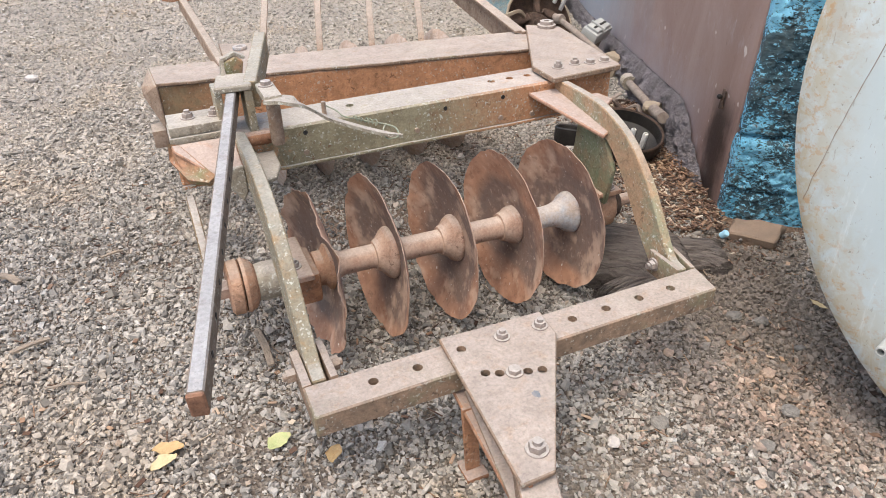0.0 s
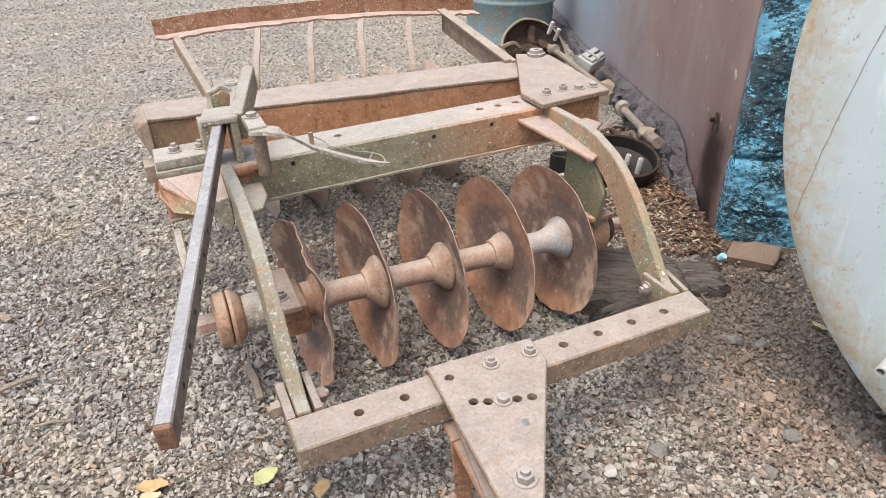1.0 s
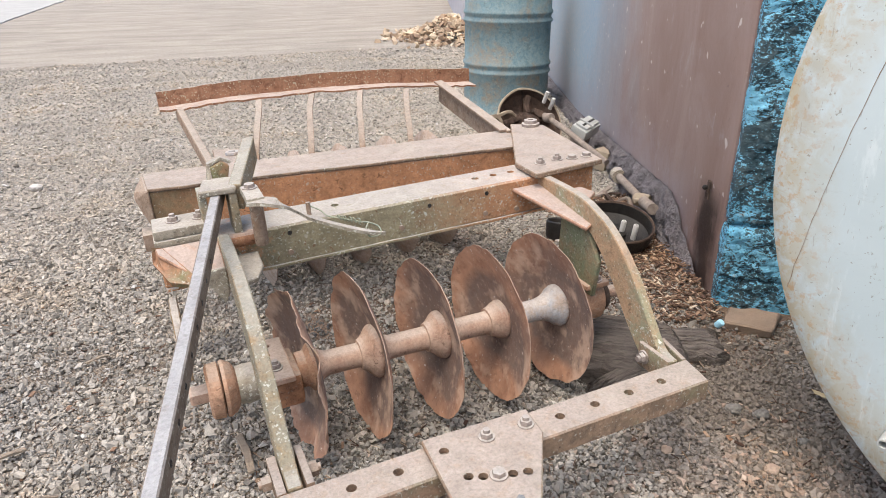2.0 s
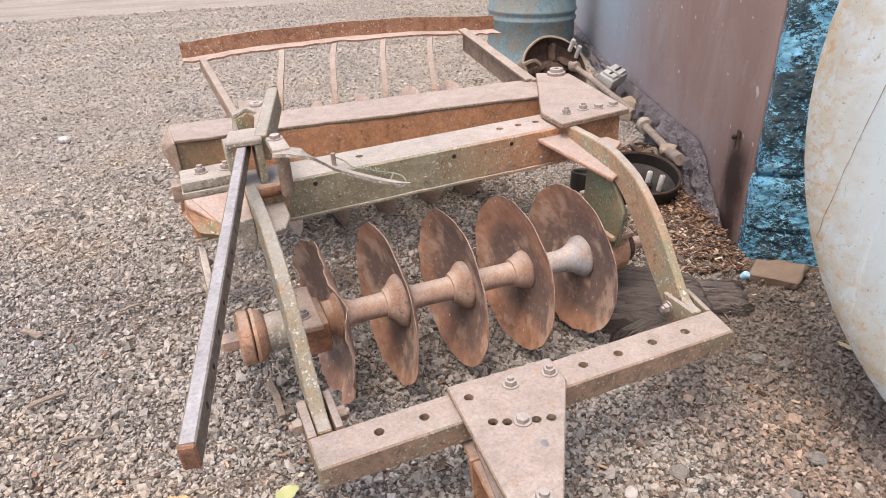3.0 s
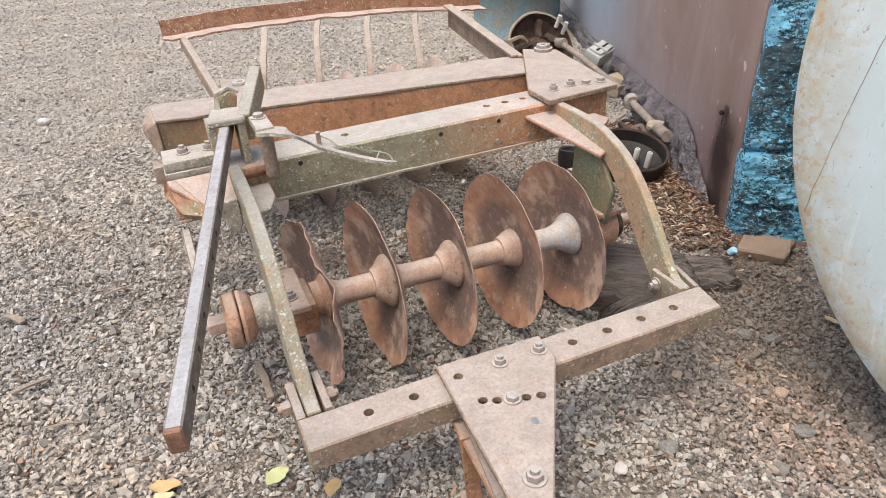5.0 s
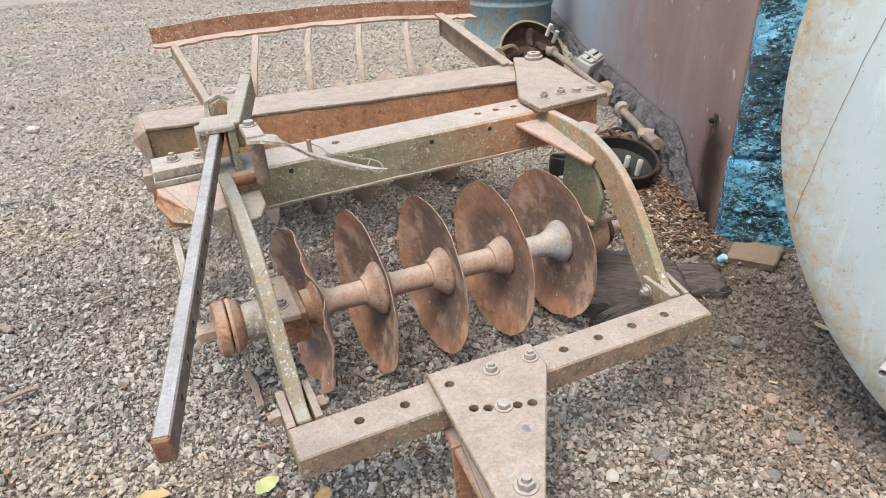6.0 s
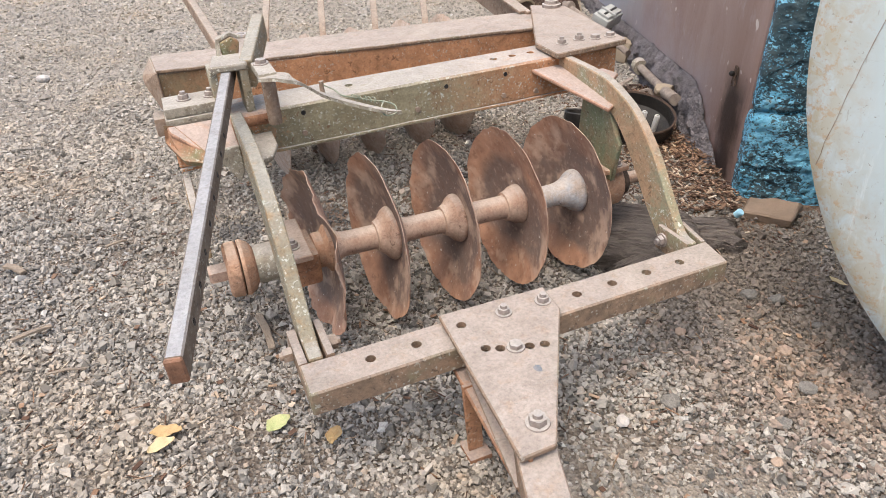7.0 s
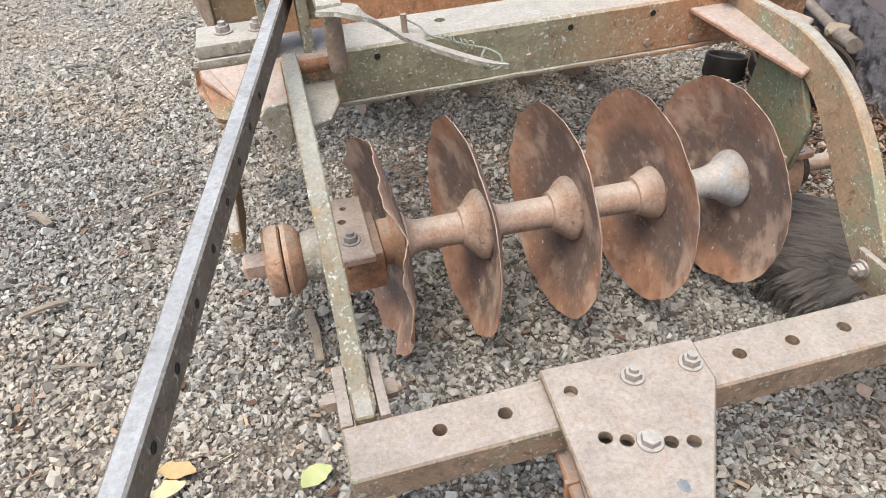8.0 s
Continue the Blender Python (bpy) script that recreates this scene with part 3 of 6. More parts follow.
def box(x0, x1, y0, y1, z0, z1, bevel=0.004, cuts=0, wear=0.0):
    bm = bmesh.new()
    bmesh.ops.create_cube(bm, size=1)
    for v in bm.verts:
        v.co = Vector(((x0 + x1) / 2 + v.co.x * (x1 - x0), (y0 + y1) / 2 + v.co.y * (y1 - y0), (z0 + z1) / 2 + v.co.z * (z1 - z0)))
    if cuts:
        longest = max(x1 - x0, y1 - y0, z1 - z0)
        es = [e for e in bm.edges if e.calc_length() > 0.99 * longest]
        bmesh.ops.subdivide_edges(bm, edges=es, cuts=cuts)
    if bevel:
        es = [e for e in bm.edges if len(e.link_faces) == 2 and e.calc_face_angle(0) > 0.5]
        bmesh.ops.bevel(bm, geom=es, offset=bevel, segments=2, affect="EDGES", profile=0.6)
    if wear:
        roughen(bm, wear, 9.0, x0)
    return bm


def plate(outline, z0, z1, holes=(), bevel=0.003, sides=16):
    """A flat plate from its outline in x, y, with round holes (x, y, r) through it."""
    bm = bmesh.new()
    loops = [[bm.verts.new((x, y, z1)) for x, y in outline]]
    for hx, hy, r in holes:
        loops.append([bm.verts.new((hx + r * math.cos(a), hy + r * math.sin(a), z1)) for a in (2 * math.pi * k / sides for k in range(sides))])
    edges = [bm.edges.new((lp[k], lp[(k + 1) % len(lp)])) for lp in loops for k in range(len(lp))]
    rim = edges[: len(outline)]
    bmesh.ops.triangle_fill(bm, edges=edges, use_beauty=True, normal=(0, 0, 1))
    ext = bmesh.ops.extrude_face_region(bm, geom=list(bm.faces))
    for v in (g for g in ext["geom"] if isinstance(g, bmesh.types.BMVert)):
        v.co.z = z0
    bmesh.ops.recalc_face_normals(bm, faces=bm.faces)
    if bevel:
        es = [e for e in bm.edges if len(e.link_faces) == 2 and e.calc_face_angle(0) > 0.4]
        keep = []
        for e in es:
            a = [v.co for v in e.verts]
            near = any(abs(math.hypot(c.x - hx, c.y - hy) - r) < 1e-4 for c in a for hx, hy, r in holes)
            if not near:
                keep.append(e)
        bmesh.ops.bevel(bm, geom=keep, offset=bevel, segments=1, affect="EDGES")
    return bm


def turn_plate(bm, m):
    bmesh.ops.transform(bm, matrix=m, verts=bm.verts)
    return bm


# lays a plate's x, y, z onto world y, z, x: an upright plate across x
UPRIGHT = Matrix(((0, 0, 1, 0), (1, 0, 0, 0), (0, 1, 0, 0), (0, 0, 0, 1)))
# lays z of a lathe onto x
ALONG_X = Matrix(((0, 0, 1, 0), (0, 1, 0, 0), (-1, 0, 0, 0), (0, 0, 0, 1)))


def lathe(profile, sides=32, wobble=0.0, seed=0.0, close=True):
    """A turned body round z from (radius, height) pairs."""
    bm = bmesh.new()
    rings = []
    for r, z in profile:
        if r < 1e-5:
            rings.append([bm.verts.new((0, 0, z))])
            continue
        ring = []
        for k in range(sides):
            a = 2 * math.pi * k / sides
            w = 1 + wobble * noise.noise((math.cos(a) * 2 + seed, math.sin(a) * 2, z * 5))
            ring.append(bm.verts.new((r * w * math.cos(a), r * w * math.sin(a), z)))
        rings.append(ring)
    for a, b in zip(rings, rings[1:]):
        for k in range(sides):
            q = [a[k % len(a)], a[(k + 1) % len(a)], b[(k + 1) % len(b)], b[k % len(b)]]
            q = list(dict.fromkeys(q))
            if len(q) > 2:
                bm.faces.new(q)
    if close:
        for ring in (rings[0], rings[-1]):
            if len(ring) > 2:
                bm.faces.new(ring)
    return bm


def sweep(points, w, h, sides=4, up=(0, 0, 1)):
    """A bar of w by h (sides 4) or a rod (sides over 4) along points."""
    bm = bmesh.new()
    pts = [Vector(p) for p in points]
    rings = []
    for k, p in enumerate(pts):
        d = (pts[min(k + 1, len(pts) - 1)] - pts[max(k - 1, 0)]).normalized()
        side = d.cross(Vector(up)).normalized()
        top = side.cross(d).normalized()
        if sides == 4:
            offs = [(-w / 2, -h / 2), (w / 2, -h / 2), (w / 2, h / 2), (-w / 2, h / 2)]
        else:
            offs = [(w / 2 * math.cos(2 * math.pi * j / sides), h / 2 * math.sin(2 * math.pi * j / sides)) for j in range(sides)]
        rings.append([bm.verts.new(p + side * a + top * b) for a, b in offs])
    n = len(rings[0])
    for a, b in zip(rings, rings[1:]):
        for k in range(n):
            bm.faces.new((a[k], a[(k + 1) % n], b[(k + 1) % n], b[k]))
    bm.faces.new(rings[0][::-1])
    bm.faces.new(rings[-1])
    bmesh.ops.recalc_face_normals(bm, faces=bm.faces)
    if sides == 4:
        es = [e for e in bm.edges if e.calc_face_angle(0) > 0.8]
        bmesh.ops.bevel(bm, geom=es, offset=min(min(w, h) * 0.12, 0.003), segments=1, affect="EDGES")
    return bm


def curve_points(knots, n=24):
    """Points of a smooth line through the knots."""
    k = [Vector(p) for p in knots]
    k = [2 * k[0] - k[1], *k, 2 * k[-1] - k[-2]]
    out = []
    for i in range(1, len(k) - 2):
        for j in range(n // (len(k) - 3) + 1):
            t = j / (n // (len(k) - 3) + 1)
            a, b, c, d = k[i - 1 : i + 3]
            out.append(0.5 * (2 * b + (c - a) * t + (2 * a - 5 * b + 4 * c - d) * t * t + (3 * b - a - 3 * c + d) * t**3))
    return [*out, k[-2]]


def bolt_mesh(name, r, h, stud=0.0, washer=True, mat=None):
    bm = bmesh.new()

    def disc_on(rad, z0, z1, n, turn=0.2):
        a = [bm.verts.new((rad * math.cos(2 * math.pi * k / n + turn), rad * math.sin(2 * math.pi * k / n + turn), z0)) for k in range(n)]
        b = [bm.verts.new((v.co.x * 0.95, v.co.y * 0.95, z1)) for v in a]
        for k in range(n):
            bm.faces.new((a[k], a[(k + 1) % n], b[(k + 1) % n], b[k]))
        bm.faces.new(b)

    z = 0.0
    if washer:
        disc_on(r * 1.35, 0, 0.004, 18)
        z = 0.004
    disc_on(r, z, z + h, 6)
    if stud:
        disc_on(r * 0.55, z + h, z + h + stud, 12)
    return mesh_of(name, bm, mat or M_BOLT, 30)


BOLT = bolt_mesh("bolt", 0.0155, 0.010)
NUT = bolt_mesh("nut", 0.0150, 0.012, 0.008)
BIG_NUT = bolt_mesh("pivot_nut", 0.0185, 0.014, 0.009)
CLEVIS_NUT = bolt_mesh("clevis_nut", 0.0185, 0.021, 0.008, washer=False, mat=M_BAR)
RIVET = bolt_mesh("rivet", 0.009, 0.006, washer=False, mat=M_BAR)

# ---- ground ----
def ground_height(x, y):
    near = math.exp(-((x - 0.4) ** 2 + (y - 0.5) ** 2) / 6.0)
    return 0.012 * near * noise.noise((x * 1.7, y * 1.7, 0.3)) + 0.004 * near * noise.noise((x * 6, y * 6, 2.0))


def spread(n, reach, fine):
    """Coordinates that lie close near zero and run out to reach."""
    t = np.linspace(-1, 1, n)
    return np.sinh(t * fine) / np.sinh(fine) * reach


def build_ground():
    xs, ys = spread(171, 400.0, 8.0) + 0.4, spread(171, 400.0, 8.0) + 0.8
    verts = [(x, y, ground_height(x, y)) for y in ys for x in xs]
    n = len(xs)
    faces = [(j * n + i, j * n + i + 1, (j + 1) * n + i + 1, (j + 1) * n + i) for j in range(n - 1) for i in range(n - 1)]
    me = bpy.data.meshes.new("ground")
    me.from_pydata(verts, [], faces)
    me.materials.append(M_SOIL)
    me.shade_smooth()
    return tagged(new("ground", me), "grey-brown gravel yard ground", "ground", kind="structure")


build_ground()

def stones(name, spots, sizes, mat, label, category, flat=0.6, lift=0.25, seed=3, small=False):
    """Many small broken stones as one mesh: each a knocked-about block with a smaller top, or a bare octahedron far off."""
    rng = np.random.default_rng(seed)
    base = np.array([(-1, -1, -1), (1, -1, -1), (1, 1, -1), (-1, 1, -1), (-0.7, -0.62, 1), (0.62, -0.7, 1), (0.7, 0.62, 1), (-0.62, 0.7, 1)]) * 0.76
    tri = np.array([(0, 2, 1), (0, 3, 2), (4, 5, 6), (4, 6, 7), (0, 1, 5), (0, 5, 4), (1, 2, 6), (1, 6, 5), (2, 3, 7), (2, 7, 6), (3, 0, 4), (3, 4, 7)])
    if small:
        base = np.array([(1, 0, 0), (-1, 0, 0), (0, 1, 0), (0, -1, 0), (0, 0, 1), (0, 0, -1)], float)
        tri = np.array([(0, 2, 4), (2, 1, 4), (1, 3, 4), (3, 0, 4), (2, 0, 5), (1, 2, 5), (3, 1, 5), (0, 3, 5)])
    nv, nf = len(base), len(tri)
    n = len(spots)
    v = np.repeat(base[None], n, 0) * (1 + rng.uniform(-0.45, 0.35, (n, nv, 1))) + rng.uniform(-0.27, 0.27, (n, nv, 3))
    v *= np.stack([rng.uniform(0.85, 1.3, n), rng.uniform(0.68, 1.02, n), rng.uniform(flat * 0.55, flat * 1.2, n)], 1)[:, None]
    q = rng.normal(size=(n, 4)) * np.array([1, 0.24, 0.24, 1])
    q /= np.linalg.norm(q, axis=1)[:, None]
    w, x, y, z = q.T
    r = np.stack([1 - 2 * (y * y + z * z), 2 * (x * y - z * w), 2 * (x * z + y * w), 2 * (x * y + z * w), 1 - 2 * (x * x + z * z), 2 * (y * z - x * w), 2 * (x * z - y * w), 2 * (y * z + x * w), 1 - 2 * (x * x + y * y)], 1).reshape(n, 3, 3)
    v = np.einsum("nij,nkj->nki", r, v) * sizes[:, None, None] / 2
    v += spots[:, None]
    v[..., 2] += (sizes * lift * rng.uniform(0.5, 1.6, n))[:, None]
    faces = (tri[None] + nv * np.arange(n)[:, None, None]).reshape(-1)
    me = bpy.data.meshes.new(name)
    me.vertices.add(nv * n)
    me.vertices.foreach_set("co", v.reshape(-1).astype(np.float32))
    me.loops.add(len(faces))
    me.loops.foreach_set("vertex_index", faces.astype(np.int32))
    me.polygons.add(nf * n)
    me.polygons.foreach_set("loop_start", np.arange(0, 3 * nf * n, 3, dtype=np.int32))
    me.update(calc_edges=True)
    me.validate()
    me.shade_flat()
    me.materials.append(mat)
    return tagged(new(name, me), label, category, kind="stuff")


def strewn(n, x0, x1, y0, y1, rng, feather=0.0):
    xy = np.stack([rng.uniform(x0, x1, n), rng.uniform(y0, y1, n)], 1)
    # thins out towards its edges
    if feather:
        rim = np.minimum.reduce([xy[:, 0] - x0, x1 - xy[:, 0], xy[:, 1] - y0, y1 - xy[:, 1]])
        xy = xy[rng.uniform(0, 1, len(xy)) < np.clip(rim / feather, 0.02, 1.0)]
    # brown soil shows bare in patches
    bare = np.array([noise.fractal((a * 1.3, b * 1.3, 5.0), 1.0, 2.0, 3) for a, b in xy])
    # leaf mould by the wall; none inside the wall
    mould = np.hypot(xy[:, 0] - 1.72, xy[:, 1] - 0.80) < 0.42
    bare[mould] += 0.5
    bare -= 0.16
    bare += np.clip(0.55 - 0.6 * np.hypot(xy[:, 0] - 0.62, (xy[:, 1] - 1.16) * 1.9), 0, 0.5)
    xy = xy[(bare < 0.16) | (rng.uniform(0, 1, len(xy)) < 0.45)]
    keep = ((xy[:, 0] - 1.75) * 0.907 - (xy[:, 1] - 0.756) * 0.42 < 0.0) | (xy[:, 1] < 0.46)
    xy = xy[keep]
    z = np.array([ground_height(a, b) for a, b in xy])
    return np.column_stack([xy, z])


rng = np.random.default_rng(11)
NEAR_STONES = 196000
near = strewn(NEAR_STONES, -1.75, 2.2, -1.0, 2.4, rng, 0.4)
size = np.clip(rng.lognormal(math.log(0.0112), 0.34, len(near)), 0.006, 0.036)
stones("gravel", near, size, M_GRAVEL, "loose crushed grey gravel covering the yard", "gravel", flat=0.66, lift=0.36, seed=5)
u = rng.uniform(0, 1, (104000, 2))
fy = 2.05 + 7.5 * u[:, 1] ** 2.0
far = np.column_stack([-0.8 - 0.3 * fy + (2.6 + 0.75 * fy) * u[:, 0], fy, np.zeros(len(u))])
far = far[(far[:, 0] - 1.75) * 0.907 - (far[:, 1] - 0.756) * 0.42 < 0.0]
fsize = np.clip(rng.lognormal(math.log(0.0150), 0.36, len(far)), 0.008, 0.045) * (1 + 0.06 * np.maximum(0, far[:, 1] - 2.0))
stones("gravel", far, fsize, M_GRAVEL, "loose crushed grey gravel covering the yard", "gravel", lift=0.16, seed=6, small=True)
big = strewn(220, -1.8, 1.6, -0.7, 1.4, rng)
bsize = rng.uniform(0.022, 0.036, len(big))
stones("gravel", big, bsize, M_GRAVEL, "larger rounded stones lying in the gravel", "gravel", flat=0.55, seed=8)

# ---- wall, plinth, pillar ----
WALL_AT, WALL_DIR = Vector((1.751, 0.756, 0)), Vector((0.42, 0.907, 0)).normalized()
WALL = Matrix.Translation(WALL_AT) @ Matrix(((WALL_DIR.x, WALL_DIR.y, 0, 0), (WALL_DIR.y, -WALL_DIR.x, 0, 0), (0, 0, 1, 0), (0, 0, 0, 1)))
# in the wall's own axes x runs along it away from the pillar, y goes into it


def build_wall():
    bm = box(-0.02, 12.0, 0.0, 0.12, -0.05, 2.7, 0.004, 60)
    for v in bm.verts:
        v.co.y += 0.006 * noise.noise((v.co.x * 1.3, 0.0, v.co.z * 0.9))
    w = new("wall_east", mesh_of("wall_east", bm, M_SHEET, 35))
    w.matrix_basis = WALL
    tagged(w, "brown painted sheet steel wall with rust and scuffs", "wall", kind="structure")
    bm = bmesh.new()
    knots = [(-0.058, -0.05), (-0.055, 0.03), (-0.052, 0.07), (-0.048, 0.11), (-0.046, 0.14), (-0.042, 0.165), (-0.036, 0.19), (-0.028, 0.21), (-0.018, 0.23), (-0.006, 0.245), (-0.004, 0.25), (-0.004, -0.05)]
    rows = []
    x = 0.17
    while x < 8.0:
        k = (x - 0.17) / 0.07
        tall = min(1.02, 0.10 + k * 0.15 + 0.10 * noise.noise((x * 11, 6.0, 0))) * max(0.45, 1 - 0.22 * max(0.0, x - 0.7))
        wide = min(1.0, 0.5 + k * 0.1)
        row = []
        for y, z in knots:
            p = Vector((x, y, z))
            if z > 0 and y < -0.005:
                rough = 0.03 * noise.fractal(p * 14, 1.0, 2.0, 4) + 0.012 * noise.noise(p * 55)
                row.append(bm.verts.new((x + 0.03 * noise.noise(p * 17), min(-0.004, y * wide + rough), z * tall + 0.02 * noise.noise(p * 8) + 0.012 * noise.noise(p * 30))))
            else:
                row.append(bm.verts.new((x, y, z * tall)))
        rows.append(row)
        x += 0.018 if x < 2.4 else 0.08
    for a, b in zip(rows, rows[1:]):
        for k in range(len(knots) - 1):
            bm.faces.new((a[k], a[k + 1], b[k + 1], b[k]))
    for r in (rows[0], rows[-1]):
        bm.faces.new(r)
    p = new("plinth", mesh_of("plinth", bm, M_PLINTH, 25))
    p.matrix_basis = WALL
    tagged(p, "rough grey concrete plinth along the foot of the wall", "plinth", kind="structure")


build_wall()


def build_latch():
    t = thing("wall_latch", "small rusted latch on the brown steel wall", "latch", m=WALL @ Matrix.Translation((0.152, -0.004, 0.414)))
    bm = box(-0.013, 0.013, -0.008, 0.0, -0.04, 0.035, 0.003, 6)
    roughen(bm, 0.008, 30)
    part("plate", bm, M_GREASE, t)
    part("knob", lathe([(0.009, 0.0), (0.011, 0.012), (0.006, 0.018), (0, 0.02)], 12), M_BLACK, t).matrix_basis = Matrix.Translation((0, -0.012, 0.01)) @ Matrix.Rotation(radians(90), 4, "X")


build_latch()


def build_pillar():
    """Rough rubble masonry, plastered and painted blue."""
    bm = bmesh.new()
    bmesh.ops.create_grid(bm, x_segments=70, y_segments=330, size=0.5)
    a, b = Vector((1.716, 0.688, 0)), Vector((1.967, 0.487, 0))
    back = Vector((0.45, 0.62, 0)).normalized()
    along = (b - a).normalized()
    for v in bm.verts:
        u, z = v.co.x + 0.5, (v.co.y + 0.5) * 2.7 - 0.05
        # wraps round the left corner into the wall
        p = a + along * (u - 0.3) / 0.7 * (b - a).length if u > 0.3 else a + back * (0.3 - u) * 0.9
        out = Vector((-0.63, -0.78, 0)) if u > 0.3 else Vector((-0.8, 0.5, 0))
        lump = 0.010 * noise.fractal(Vector((p.x * 12, p.y * 12, z * 12)), 1.0, 2.0, 3) + 0.010 * noise.fractal(Vector((p.x * 45, p.y * 45, z * 60)), 0.8, 2.0, 3)
        # the lowest courses stand a little proud, with a sunk joint above each
        proud = 0.016 if z < 0.335 else 0.0
        proud -= 0.02 * math.exp(-(((z - 0.345 - 0.012 * noise.noise((u * 5, 0, 0))) / 0.012) ** 2)) + 0.014 * math.exp(-(((z - 0.125 - 0.01 * noise.noise((u * 5, 2, 0))) / 0.008) ** 2))
        v.co = p + out * proud * (1.0 if u > 0.3 else 0.5) + out * lump * (min(1.0, 0.3 + (u - 0.3) * 6) if u > 0.3 else 0.3) + Vector((0, 0, z))
    body = part("pillar", bm, M_PILLAR, None, smooth=60)
    inner = Vector((0.63, 0.78, 0)).normalized() * 0.035
    base = [a + inner + along * 0.02, b + inner, b + back * 0.30, a + back * 0.30 + along * 0.02]
    part("core", plate([(c.x, c.y) for c in base], -0.05, 2.62, (), 0), M_PILLAR, body)
    return tagged(body, "rough masonry pillar with flaking bright blue paint", "pillar", kind="structure")


build_pillar()

# ---- big round tank ----
def build_tank():
    phi = radians(72)
    n = Vector((-math.sin(phi), -math.cos(phi), 0))
    centre = Vector((1.322, -0.925, 0.933))
    rad = 0.943
    zax = n
    xax = Vector((0, 0, 1)).cross(zax).normalized()
    yax = zax.cross(xax)
    m = Matrix(((xax.x, yax.x, zax.x, centre.x), (xax.y, yax.y, zax.y, centre.y), (xax.z, yax.z, zax.z, centre.z), (0, 0, 0, 1)))
    t = thing("water_tank", "large pale blue steel tank with rust-stained rounded end", "tank", m=m)
    prof = [(0, 0.06)] + [(rad * math.sin(radians(a)), 0.06 * math.cos(radians(a)) ) for a in range(6, 84, 6)] + [(rad, 0.0)]
    part("end_cap", lathe(prof[::-1], 96, close=False), M_TANK, t, "pale blue end cap with rusty rim", 60)
    part("shell", lathe([(rad, -0.001), (rad, -1.2), (rad * 0.9, -1.26), (0, -1.28)], 96, close=False), M_TANK, t, smooth=50)
    seam = []
    for k in range(25):
        f = k / 24
        x, y = -0.853 + 0.145 * f - 0.012 * math.sin(math.pi * f) + 0.004 * noise.noise((f * 19, 0, 0)), -0.36 + 0.72 * f
        q = min(0.999, math.hypot(x, y) / rad)
        seam.append((x, y, 0.06 * math.sqrt(1 - q * q) + 0.0005))
    part("weld_seam", sweep(seam, 0.0018, 0.0018, 6), M_SEAM, t, "thin rusty weld seam", 60)
    s = part("drain_stub", lathe([(0.0125, 0.0), (0.0125, 0.055), (0.0085, 0.055), (0.0085, 0.02), (0, 0.02)], 20), M_WHITE, t, "small white drain stub")
    s.matrix_basis = Matrix.Translation((-0.568, -0.617, 0.03))
    return t


build_tank()

# ---- disc harrow, built level and set on its slight lean ----
H = thing("disc_harrow", "rusty dust-covered two-gang disc harrow standing on gravel", "disc harrow", m=pose(0, 0, -0.015, 0, -2.9, 0))
AX_Y, AX_Z, RIM = 0.51, 0.266, 0.246


